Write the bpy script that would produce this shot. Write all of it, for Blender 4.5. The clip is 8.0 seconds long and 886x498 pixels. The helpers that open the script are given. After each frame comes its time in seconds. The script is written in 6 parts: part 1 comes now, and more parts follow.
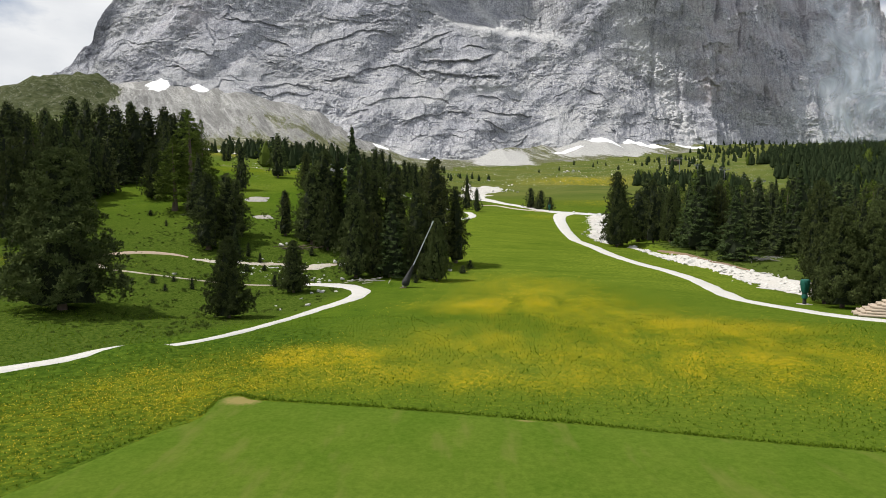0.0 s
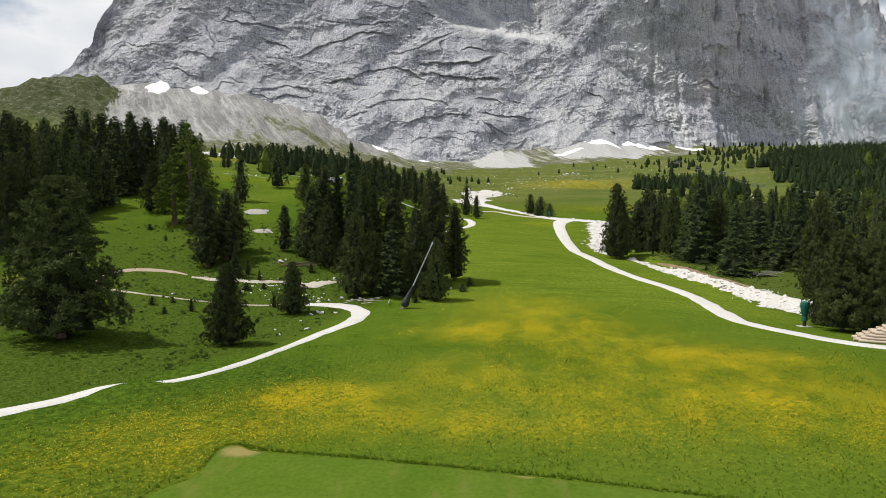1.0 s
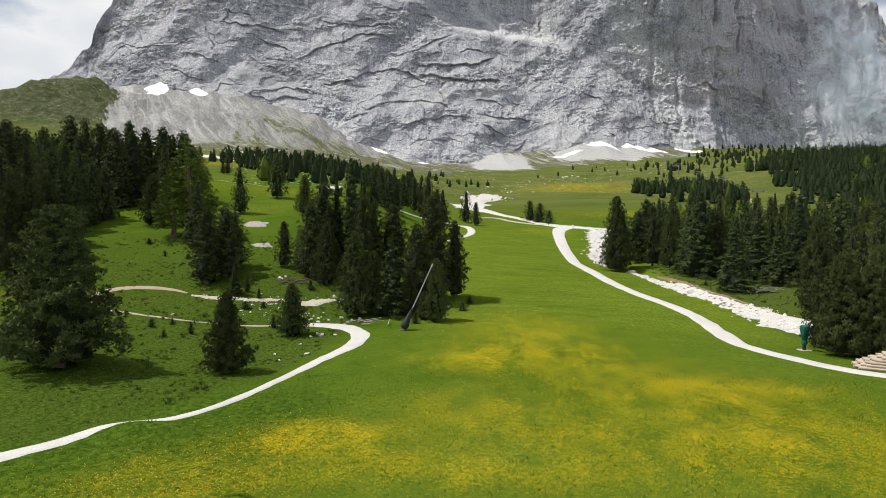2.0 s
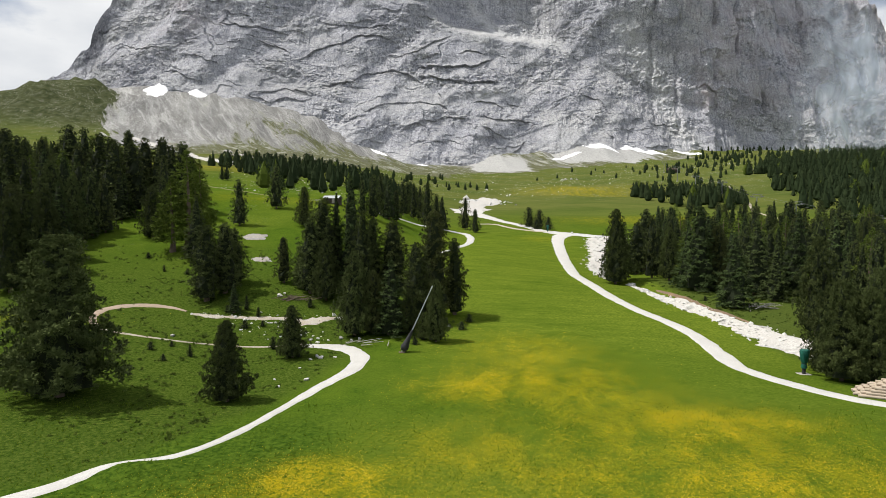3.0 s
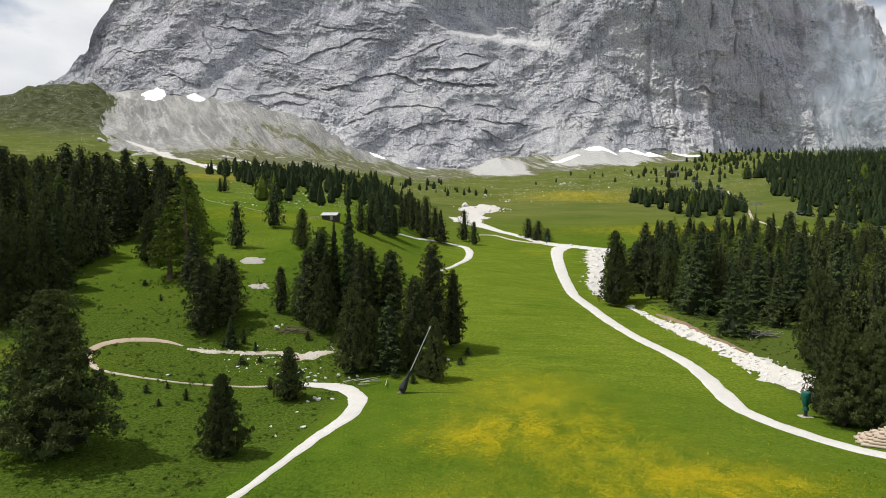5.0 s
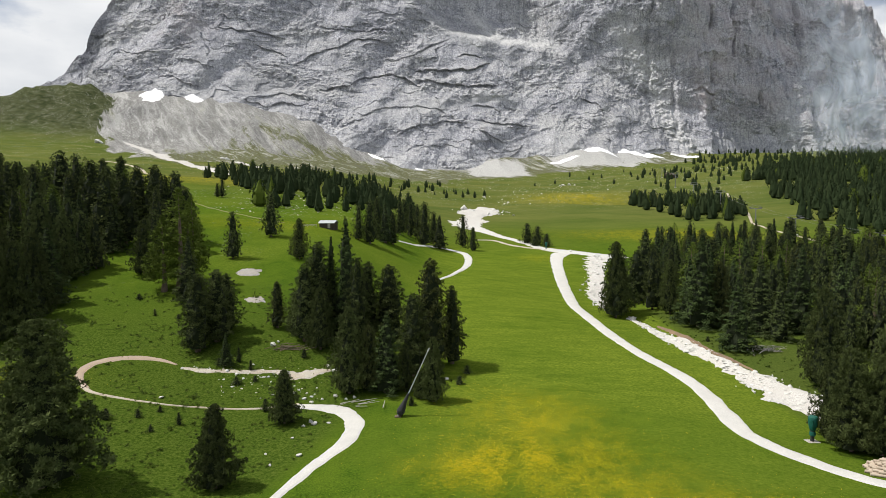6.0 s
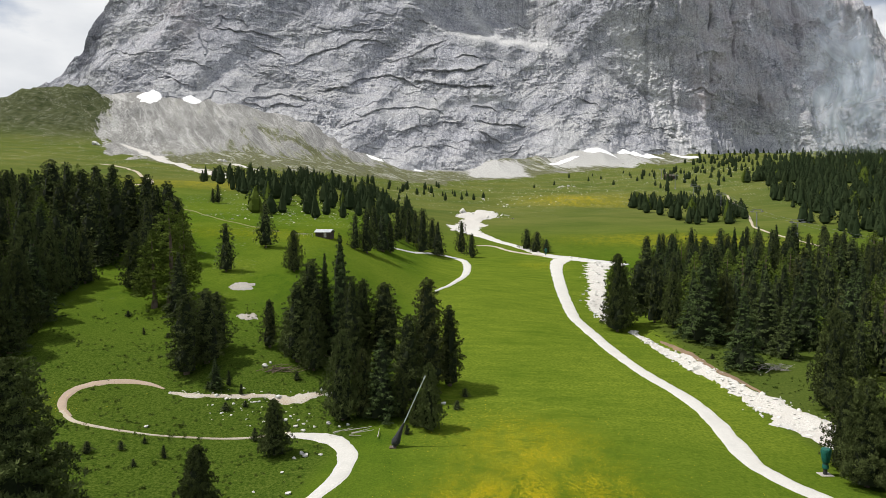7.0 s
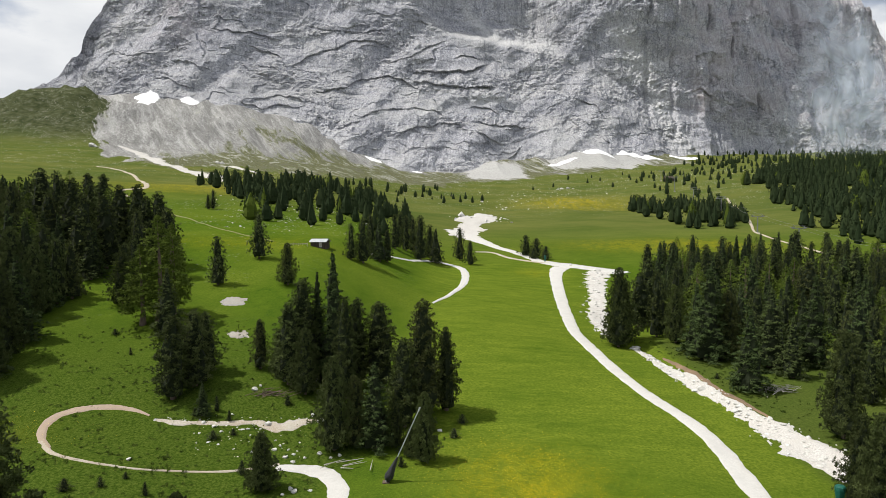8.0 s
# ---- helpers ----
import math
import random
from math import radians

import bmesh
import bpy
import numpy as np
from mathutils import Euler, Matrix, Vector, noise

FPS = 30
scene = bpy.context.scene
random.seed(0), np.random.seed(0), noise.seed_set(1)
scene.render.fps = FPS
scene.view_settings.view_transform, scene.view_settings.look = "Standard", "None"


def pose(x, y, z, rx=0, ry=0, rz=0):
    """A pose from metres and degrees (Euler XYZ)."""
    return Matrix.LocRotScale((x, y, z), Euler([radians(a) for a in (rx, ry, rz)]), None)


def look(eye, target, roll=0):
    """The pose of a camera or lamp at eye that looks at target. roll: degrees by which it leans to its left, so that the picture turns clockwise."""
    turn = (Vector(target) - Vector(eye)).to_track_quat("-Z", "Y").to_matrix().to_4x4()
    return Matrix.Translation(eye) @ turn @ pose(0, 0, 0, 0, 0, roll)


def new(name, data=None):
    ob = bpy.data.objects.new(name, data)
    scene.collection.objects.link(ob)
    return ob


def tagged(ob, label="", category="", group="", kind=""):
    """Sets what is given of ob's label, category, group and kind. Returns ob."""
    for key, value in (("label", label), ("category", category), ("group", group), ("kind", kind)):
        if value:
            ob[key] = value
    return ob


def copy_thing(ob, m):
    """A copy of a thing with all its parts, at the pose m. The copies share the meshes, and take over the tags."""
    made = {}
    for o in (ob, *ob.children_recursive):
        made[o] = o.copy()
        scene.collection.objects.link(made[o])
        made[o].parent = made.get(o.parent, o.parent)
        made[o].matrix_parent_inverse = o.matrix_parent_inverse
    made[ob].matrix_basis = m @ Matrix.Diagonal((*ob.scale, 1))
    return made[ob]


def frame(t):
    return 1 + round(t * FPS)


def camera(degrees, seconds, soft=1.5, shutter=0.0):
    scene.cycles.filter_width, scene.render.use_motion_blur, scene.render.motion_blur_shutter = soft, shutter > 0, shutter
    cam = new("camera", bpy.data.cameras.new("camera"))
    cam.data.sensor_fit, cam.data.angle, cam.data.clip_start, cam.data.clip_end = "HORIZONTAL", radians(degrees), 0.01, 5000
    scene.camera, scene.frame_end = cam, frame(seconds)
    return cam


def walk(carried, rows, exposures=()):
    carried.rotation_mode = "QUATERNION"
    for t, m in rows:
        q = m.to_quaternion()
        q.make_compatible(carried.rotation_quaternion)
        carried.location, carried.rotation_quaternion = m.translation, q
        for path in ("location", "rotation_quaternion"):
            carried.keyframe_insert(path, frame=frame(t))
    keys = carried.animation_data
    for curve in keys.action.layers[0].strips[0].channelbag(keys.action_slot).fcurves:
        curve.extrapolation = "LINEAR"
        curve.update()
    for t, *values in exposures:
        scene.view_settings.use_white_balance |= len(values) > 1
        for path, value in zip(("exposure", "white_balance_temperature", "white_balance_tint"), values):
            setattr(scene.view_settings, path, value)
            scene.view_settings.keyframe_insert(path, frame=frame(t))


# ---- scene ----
# camera: a drone that climbs straight up, then drifts forward
cam = camera(73.5, 8.0, soft=0.75)
walk(cam, [
    (0.0, pose(0.000, 0.000, 11.000, 87.000, 0.000, 0.000)),
    (0.5, pose(0.029, 0.133, 12.393, 87.049, 0.049, -0.002)),
    (1.0, pose(0.025, 0.240, 13.823, 87.059, 0.016, -0.025)),
    (1.5, pose(0.002, 0.348, 15.294, 87.081, -0.008, -0.053)),
    (3.0, pose(-0.203, 0.645, 19.825, 87.132, -0.119, -0.203)),
    (3.5, pose(-0.145, 0.789, 21.308, 87.149, -0.133, -0.207)),
    (4.0, pose(-0.090, 0.926, 22.681, 87.157, -0.022, -0.224)),
    (4.5, pose(-0.052, 1.157, 23.948, 87.192, 0.050, -0.241)),
    (6.0, pose(-0.043, 3.522, 27.869, 87.167, 0.088, -0.416)),
    (6.5, pose(0.120, 5.012, 29.300, 87.180, 0.128, -0.458)),
    (7.0, pose(0.355, 6.931, 30.818, 87.134, 0.188, -0.494)),
    (7.5, pose(0.603, 8.882, 32.377, 87.141, 0.212, -0.546)),
    (8.0, pose(0.820, 10.539, 33.810, 87.135, 0.185, -0.596)),
])

# ---- daylight: high sun from the left, white clouds ----
SUN_EL, SUN_AZ = radians(60), radians(-88)      # azimuth from +y (ahead) towards +x (right)


def build_world():
    w = bpy.data.worlds.new("sky_world")
    scene.world = w
    w.use_nodes = True
    nt = w.node_tree
    nt.nodes.clear()
    out = nt.nodes.new("ShaderNodeOutputWorld")
    bg = nt.nodes.new("ShaderNodeBackground")
    sky = nt.nodes.new("ShaderNodeTexSky")
    sky.sky_type = "NISHITA"
    sky.sun_disc = False
    sky.sun_elevation = SUN_EL
    sky.sun_rotation = SUN_AZ
    sky.altitude = 2000
    sky.air_density = 1.0
    sky.dust_density = 0.6
    tc = nt.nodes.new("ShaderNodeTexCoord")
    mp = nt.nodes.new("ShaderNodeMapping")
    mp.inputs["Scale"].default_value = (1.0, 1.0, 2.2)
    mp.inputs["Location"].default_value = (0.35, 0.1, 0.2)
    n1 = nt.nodes.new("ShaderNodeTexNoise")
    n1.inputs["Scale"].default_value = 2.1
    n1.inputs["Detail"].default_value = 9
    n1.inputs["Roughness"].default_value = 0.56
    ramp = nt.nodes.new("ShaderNodeValToRGB")
    ramp.color_ramp.elements[0].position = 0.36
    ramp.color_ramp.elements[1].position = 0.50
    n2 = nt.nodes.new("ShaderNodeTexNoise")
    n2.inputs["Scale"].default_value = 5.0
    n2.inputs["Detail"].default_value = 7
    shade = nt.nodes.new("ShaderNodeValToRGB")
    shade.color_ramp.elements[0].position = 0.3
    shade.color_ramp.elements[0].color = (7.2, 7.6, 8.2, 1)
    shade.color_ramp.elements[1].position = 0.7
    shade.color_ramp.elements[1].color = (11.0, 11.1, 11.2, 1)
    mix = nt.nodes.new("ShaderNodeMix")
    mix.data_type = "RGBA"
    L = nt.links.new
    L(tc.outputs["Generated"], mp.inputs["Vector"])
    L(mp.outputs["Vector"], n1.inputs["Vector"])
    L(mp.outputs["Vector"], n2.inputs["Vector"])
    L(n1.outputs["Fac"], ramp.inputs["Fac"])
    L(n2.outputs["Fac"], shade.inputs["Fac"])
    L(ramp.outputs["Color"], mix.inputs["Factor"])
    L(sky.outputs["Color"], mix.inputs["A"])
    L(shade.outputs["Color"], mix.inputs["B"])
    L(mix.outputs["Result"], bg.inputs["Color"])
    bg.inputs["Strength"].default_value = 0.070
    L(bg.outputs["Background"], out.inputs["Surface"])


build_world()
sun_data = bpy.data.lights.new("sun", "SUN")
sun_data.energy = 4.0
sun_data.angle = radians(0.6)
sun_data.color = (1.0, 0.955, 0.88)
sun = new("sun", sun_data)
_d = Vector((math.sin(SUN_AZ) * math.cos(SUN_EL), math.cos(SUN_AZ) * math.cos(SUN_EL), math.sin(SUN_EL)))
sun.matrix_world = look(_d * 400, (0, 0, 0))
scene.view_settings.exposure = 0.28

# ---- materials ----
class Nodes:
    """Small helper to wire a node material."""

    def __init__(self, name, rough=0.9, spec=0.2):
        self.mat = bpy.data.materials.new(name)
        self.mat.use_nodes = True
        self.nt = self.mat.node_tree
        self.bsdf = self.nt.nodes["Principled BSDF"]
        self.bsdf.inputs["Roughness"].default_value = rough
        self.bsdf.inputs["Specular IOR Level"].default_value = spec
        self.out = self.nt.nodes["Material Output"]

    def node(self, kind, **values):
        n = self.nt.nodes.new(kind)
        for k, v in values.items():
            n.inputs[k.replace("_", " ")].default_value = v
        return n

    def link(self, a, b):
        self.nt.links.new(a, b)

    def coords(self, scale=(1, 1, 1), space="Object"):
        tc = self.node("ShaderNodeTexCoord")
        mp = self.node("ShaderNodeMapping", Scale=scale)
        self.link(tc.outputs[space], mp.inputs["Vector"])
        return mp.outputs["Vector"]

    def world(self, scale=(1, 1, 1)):
        g = self.node("ShaderNodeNewGeometry")
        mp = self.node("ShaderNodeMapping", Scale=scale)
        self.link(g.outputs["Position"], mp.inputs["Vector"])
        return mp.outputs["Vector"]

    def downhill(self, across, along, turn=-0.54):
        """World coordinates turned so that the second axis runs down a slope."""
        g = self.node("ShaderNodeNewGeometry")
        mp = self.node("ShaderNodeMapping", Rotation=(0, 0, turn))
        self.link(g.outputs["Position"], mp.inputs["Vector"])
        sc = self.node("ShaderNodeMapping", Scale=(across, along, 0.0))
        self.link(mp.outputs["Vector"], sc.inputs["Vector"])
        return sc.outputs["Vector"]

    def noise(self, vec, scale, detail=4, rough=0.55, distort=0.0):
        n = self.node("ShaderNodeTexNoise", Scale=scale, Detail=detail, Roughness=rough, Distortion=distort)
        self.link(vec, n.inputs["Vector"])
        return n.outputs["Fac"]

    def ramp(self, fac, stops):
        r = self.node("ShaderNodeValToRGB")
        els = r.color_ramp.elements
        while len(els) < len(stops):
            els.new(0.5)
        for e, (p, c) in zip(els, stops):
            e.position = p
            e.color = (*c, 1) if len(c) == 3 else c
        self.link(fac, r.inputs["Fac"])
        return r.outputs["Color"]

    def span(self, fac, lo, hi):
        m = self.node("ShaderNodeMapRange")
        m.inputs["From Min"].default_value = lo
        m.inputs["From Max"].default_value = hi
        self.link(fac, m.inputs["Value"])
        return m.outputs["Result"]

    def mix(self, fac, a, b, blend="MIX"):
        m = self.node("ShaderNodeMix")
        m.data_type = "RGBA"
        m.blend_type = blend
        for sock, v in ((m.inputs["Factor"], fac), (m.inputs["A"], a), (m.inputs["B"], b)):
            if isinstance(v, (int, float)):
                sock.default_value = v
            elif isinstance(v, tuple):
                sock.default_value = (*v, 1)
            else:
                self.link(v, sock)
        return m.outputs["Result"]

    def math(self, op, a, b=0.0):
        m = self.node("ShaderNodeMath")
        m.operation = op
        for sock, v in ((m.inputs[0], a), (m.inputs[1], b)):
            if isinstance(v, (int, float)):
                sock.default_value = v
            else:
                self.link(v, sock)
        return m.outputs["Value"]

    def attr(self, name):
        a = self.node("ShaderNodeAttribute")
        a.attribute_name = name
        return a.outputs["Fac"]

    def bump(self, height, strength, distance):
        b = self.node("ShaderNodeBump", Strength=strength, Distance=distance)
        self.link(height, b.inputs["Height"])
        self.link(b.outputs["Normal"], self.bsdf.inputs["Normal"])

    def color(self, c):
        if isinstance(c, tuple):
            self.bsdf.inputs["Base Color"].default_value = (*c, 1)
        else:
            self.link(c, self.bsdf.inputs["Base Color"])
        return self.mat


def mat_ground():
    m = Nodes("alpine_turf", 1.0, 0.0)
    v = m.world()
    fine = m.noise(v, 2.2, 6, 0.65)
    mid = m.noise(v, 0.30, 7, 0.68)
    big = m.noise(v, 0.035, 4, 0.55)
    huge = m.noise(m.world((0.012, 0.03, 0.01)), 1.0, 9, 0.68)
    g1 = m.ramp(m.noise(v, 5.0, 5, 0.75), [(0.38, (0.012, 0.034, 0.005)), (0.62, (0.096, 0.150, 0.013))])
    g2 = m.ramp(mid, [(0.3, (0.026, 0.062, 0.006)), (0.7, (0.088, 0.130, 0.012))])
    grass = m.mix(0.5, g2, g1)
    # drier, duller sward in broad patches
    grass = m.mix(m.span(big, 0.42, 0.68), grass, m.ramp(fine, [(0.34, (0.050, 0.085, 0.008)), (0.66, (0.115, 0.150, 0.018))]))
    grass = m.mix(m.math("MULTIPLY", m.attr("lush"), 0.75), grass, m.ramp(fine, [(0.38, (0.012, 0.036, 0.004)), (0.62, (0.066, 0.110, 0.012))]))
    grass = m.mix(m.math("MULTIPLY", m.attr("dry"), m.span(m.noise(m.world((0.10, 0.35, 0.2)), 1.0, 7, 0.7), 0.30, 0.62)), grass, m.ramp(fine, [(0.32, (0.060, 0.098, 0.009)), (0.68, (0.145, 0.180, 0.021))]))
    # coarse grazed grass on the left-hand slope
    rough = m.ramp(m.noise(v, 2.8, 8, 0.80), [(0.36, (0.014, 0.032, 0.004)), (0.50, (0.042, 0.070, 0.009)), (0.64, (0.094, 0.118, 0.022))])
    grass = m.mix(m.math("MULTIPLY", m.attr("coarse"), 0.95), grass, rough)
    # alpine pasture higher up: duller, olive
    grass = m.mix(m.attr("pasture"), grass, m.ramp(huge, [(0.35, (0.060, 0.082, 0.020)), (0.7, (0.125, 0.128, 0.038))]))
    # hill before the wall: olive heath, its colour darkened to paint in cloud shade
    grass = m.mix(m.math("MULTIPLY", m.attr("heath"), m.span(m.noise(v, 0.03, 7, 0.7), 0.18, 0.36)), grass, m.ramp(m.noise(v, 0.10, 8, 0.75), [(0.36, (0.028, 0.038, 0.016)), (0.54, (0.066, 0.074, 0.036)), (0.70, (0.13, 0.13, 0.10))]))
    # thin stony ground: pale crumbs of limestone between the grass
    vor = m.node("ShaderNodeTexVoronoi", Scale=0.55)
    m.link(v, vor.inputs["Vector"])
    crumb = m.span(vor.outputs["Distance"], 0.30, 0.16)
    crumb = m.math("MULTIPLY", crumb, m.span(m.noise(v, 0.06, 4), 0.47, 0.60))
    grass = m.mix(m.math("MULTIPLY", crumb, m.attr("stony")), grass, (0.42, 0.40, 0.36))
    # buttercups
    dots = m.node("ShaderNodeTexVoronoi", Scale=5.5)
    m.link(v, dots.inputs["Vector"])
    speck = m.math("MULTIPLY", m.span(dots.outputs["Distance"], 0.42, 0.22), m.span(m.noise(v, 0.6, 5, 0.65), 0.30, 0.60))
    grass = m.mix(m.math("MULTIPLY", m.math("MULTIPLY", speck, m.attr("flower")), 0.9), grass, (0.48, 0.34, 0.006))
    grass = m.mix(m.math("MULTIPLY", m.math("MULTIPLY", m.attr("flower"), m.span(m.noise(v, 2.6, 7, 0.78), 0.40, 0.60)), 0.58), grass, (0.40, 0.30, 0.006))
    # scree: pale stones, grey runs and olive turf drawn out down the slope
    sfine = m.noise(v, 0.42, 8, 0.85)
    stone = m.ramp(sfine, [(0.40, (0.105, 0.104, 0.100)), (0.5, (0.27, 0.268, 0.258)), (0.60, (0.52, 0.512, 0.495))])
    run = m.noise(m.downhill(0.060, 0.011), 1.0, 9, 0.78, 1.2)
    wide = m.noise(m.downhill(0.016, 0.005), 1.0, 7, 0.66, 0.8)
    stone = m.mix(m.math("MULTIPLY", m.span(wide, 0.52, 0.44), 0.75), stone, m.ramp(sfine, [(0.38, (0.10, 0.10, 0.10)), (0.62, (0.30, 0.295, 0.285))]))
    turf = m.ramp(sfine, [(0.40, (0.060, 0.070, 0.028)), (0.62, (0.165, 0.165, 0.090))])
    stone = m.mix(m.span(m.math("ADD", m.math("ADD", m.math("MULTIPLY", run, 0.45), m.math("MULTIPLY", wide, 0.55)), m.attr("turfy")), 0.52, 0.56), stone, turf)
    stone = m.mix(m.math("MULTIPLY", m.span(run, 0.52, 0.60), 0.5), stone, m.ramp(sfine, [(0.40, (0.42, 0.415, 0.40)), (0.60, (0.62, 0.615, 0.60))]))
    stone = m.mix(m.math("MULTIPLY", m.span(run, 0.48, 0.42), 0.45), stone, (0.14, 0.138, 0.125))
    stone = m.mix(m.span(m.math("ADD", m.attr("fresh"), m.math("MULTIPLY", m.math("SUBTRACT", run, 0.5), 2.2)), 0.40, 0.62), stone, m.ramp(sfine, [(0.38, (0.27, 0.27, 0.262)), (0.62, (0.52, 0.515, 0.50))]))
    edge = m.math("ADD", m.attr("scree"), m.math("MULTIPLY", m.math("SUBTRACT", m.noise(m.downhill(0.06, 0.016), 1.0, 9, 0.75), 0.5), 1.9))
    col = m.mix(m.span(edge, 0.47, 0.56), grass, stone)
    m.bump(m.math("ADD", fine, m.math("MULTIPLY", m.math("ADD", sfine, m.noise(v, 0.07, 6, 0.7)), m.math("MULTIPLY", m.attr("scree"), 12.0))), 0.5, 0.30)
    return m.color(col)


def mat_lawn():
    m = Nodes("mown_turf", 1.0, 0.0)
    v = m.world()
    a = m.noise(v, 3.2, 8, 0.78)
    b = m.noise(v, 0.28, 5, 0.6)
    c = m.mix(0.55, m.ramp(a, [(0.38, (0.034, 0.072, 0.009)), (0.62, (0.088, 0.136, 0.019))]),
              m.ramp(b, [(0.3, (0.058, 0.102, 0.008)), (0.7, (0.095, 0.132, 0.016))]))
    c = m.mix(m.span(m.noise(m.world((0.7, 0.18, 1)), 1.0, 4), 0.55, 0.75), c, (0.105, 0.125, 0.025))
    # two worn, yellowed spots
    for cx, cy, rx, ry in ((4.4, 30.4, 0.9, 0.55), (-11.4, 33.4, 1.3, 1.0)):
        mp = m.node("ShaderNodeMapping", Location=(-cx / rx, -cy / ry, 0), Scale=(1 / rx, 1 / ry, 0.0))
        g = m.node("ShaderNodeNewGeometry")
        m.link(g.outputs["Position"], mp.inputs["Vector"])
        ln = m.node("ShaderNodeVectorMath")
        ln.operation = "LENGTH"
        m.link(mp.outputs["Vector"], ln.inputs[0])
        f = m.math("ADD", ln.outputs["Value"], m.math("MULTIPLY", m.math("SUBTRACT", a, 0.5), 1.2))
        c = m.mix(m.span(f, 1.0, 0.55), c, (0.20, 0.17, 0.06))
    m.bump(a, 0.3, 0.05)
    return m.color(c)


def mat_gravel(name, light, dark, soil=0.0):
    m = Nodes(name, 0.95, 0.15)
    v = m.world()
    f = m.noise(v, 5.0, 8, 0.75)
    b = m.noise(v, 0.45, 5, 0.6)
    c = m.ramp(f, [(0.28, dark), (0.6, light)])
    c = m.mix(m.span(b, 0.45, 0.75), c, tuple(x * 0.80 for x in light))
    if soil:
        c = m.mix(m.math("MULTIPLY", m.span(m.noise(v, 0.25, 4), 0.35, 0.65), soil), c, (0.27, 0.18, 0.11))
    m.bump(f, 0.5, 0.06)
    return m.color(c)


def mat_rockface():
    m = Nodes("dolomite_wall", 0.95, 0.1)
    v = m.world()
    fine = m.noise(v, 0.26, 9, 0.82)
    grit = m.noise(v, 0.75, 7, 0.8)
    mid = m.noise(v, 0.035, 7, 0.65)
    big = m.noise(v, 0.006, 5, 0.6)
    # greys lean blue: the haze of the distance is put into the rock colour
    c = m.ramp(fine, [(0.40, (0.175, 0.180, 0.215)), (0.49, (0.51, 0.515, 0.57)), (0.58, (0.80, 0.802, 0.85))])
    c = m.mix(m.math("MULTIPLY", m.span(grit, 0.49, 0.40), 0.6), c, (0.16, 0.165, 0.19))
    c = m.mix(m.math("MULTIPLY", m.span(grit, 0.52, 0.60), 0.5), c, (0.72, 0.725, 0.75))
    c = m.mix(m.math("MULTIPLY", m.span(mid, 0.42, 0.68), 0.45), c, (0.43, 0.438, 0.475))
    c = m.mix(m.math("MULTIPLY", m.span(big, 0.46, 0.60), 0.75), c, m.ramp(fine, [(0.40, (0.34, 0.345, 0.36)), (0.58, (0.70, 0.70, 0.71))]))
    c = m.mix(m.math("MULTIPLY", m.span(m.noise(m.world((0.007, 0.007, 0.013)), 1.0, 6, 0.62, 0.8), 0.50, 0.62), 0.5), c, (0.24, 0.25, 0.295))
    # dark water streaks and lichen, running down
    streak = m.noise(m.world((0.11, 0.02, 0.012)), 1.0, 7, 0.7)
    c = m.mix(m.math("MULTIPLY", m.span(streak, 0.50, 0.62), 0.5), c, (0.22, 0.228, 0.268))
    thin = m.noise(m.world((0.42, 0.06, 0.035)), 1.0, 6, 0.75)
    c = m.mix(m.math("MULTIPLY", m.span(thin, 0.52, 0.60), 0.5), c, (0.19, 0.198, 0.235))
    # bedding: thin paler beds
    bed = m.noise(m.world((0.006, 0.006, 0.10)), 1.0, 6, 0.7, 0.4)
    c = m.mix(m.math("MULTIPLY", m.span(bed, 0.50, 0.70), 0.35), c, (0.46, 0.457, 0.45))
    # open joints and cracks in the rock, at two sizes, drawn out along the beds
    warped = m.node("ShaderNodeVectorMath")
    warped.operation = "ADD"
    wob = m.node("ShaderNodeTexNoise", Scale=0.02, Detail=4)
    m.link(v, wob.inputs["Vector"])
    sc = m.node("ShaderNodeVectorMath")
    sc.operation = "SCALE"
    sc.inputs["Scale"].default_value = 40.0
    m.link(wob.outputs["Color"], sc.inputs[0])
    m.link(v, warped.inputs[0])
    m.link(sc.outputs["Vector"], warped.inputs[1])
    for size, width, amount in (((0.030, 0.03, 0.055), 0.035, 0.6), ((0.085, 0.08, 0.13), 0.05, 0.45)):
        mp = m.node("ShaderNodeMapping", Scale=size, Rotation=(0, 0.25, 0))
        m.link(warped.outputs["Vector"], mp.inputs["Vector"])
        vo = m.node("ShaderNodeTexVoronoi", Scale=1.0)
        vo.feature = "DISTANCE_TO_EDGE"
        m.link(mp.outputs["Vector"], vo.inputs["Vector"])
        crack = m.math("MULTIPLY", m.span(vo.outputs["Distance"], width, 0.0), m.span(mid, 0.34, 0.50))
        c = m.mix(m.math("MULTIPLY", crack, amount), c, (0.085, 0.09, 0.105))
    # ochre where slabs broke away
    c = m.mix(m.math("MULTIPLY", m.attr("ochre"), m.span(m.noise(v, 0.02, 6, 0.65), 0.40, 0.60)), c, (0.50, 0.44, 0.455))
    # loose debris rests where the rock lies flatter
    g = m.node("ShaderNodeNewGeometry")
    sx = m.node("ShaderNodeSeparateXYZ")
    m.link(g.outputs["True Normal"], sx.inputs[0])
    flat = m.span(m.math("ADD", sx.outputs["Z"], m.math("MULTIPLY", m.math("SUBTRACT", fine, 0.5), 0.5)), 0.66, 0.92)
    c = m.mix(m.math("MULTIPLY", flat, 0.6), c, (0.52, 0.515, 0.50))
    c = m.mix(m.math("MULTIPLY", m.attr("debris"), m.span(fine, 0.36, 0.50)), c, (0.70, 0.70, 0.70))
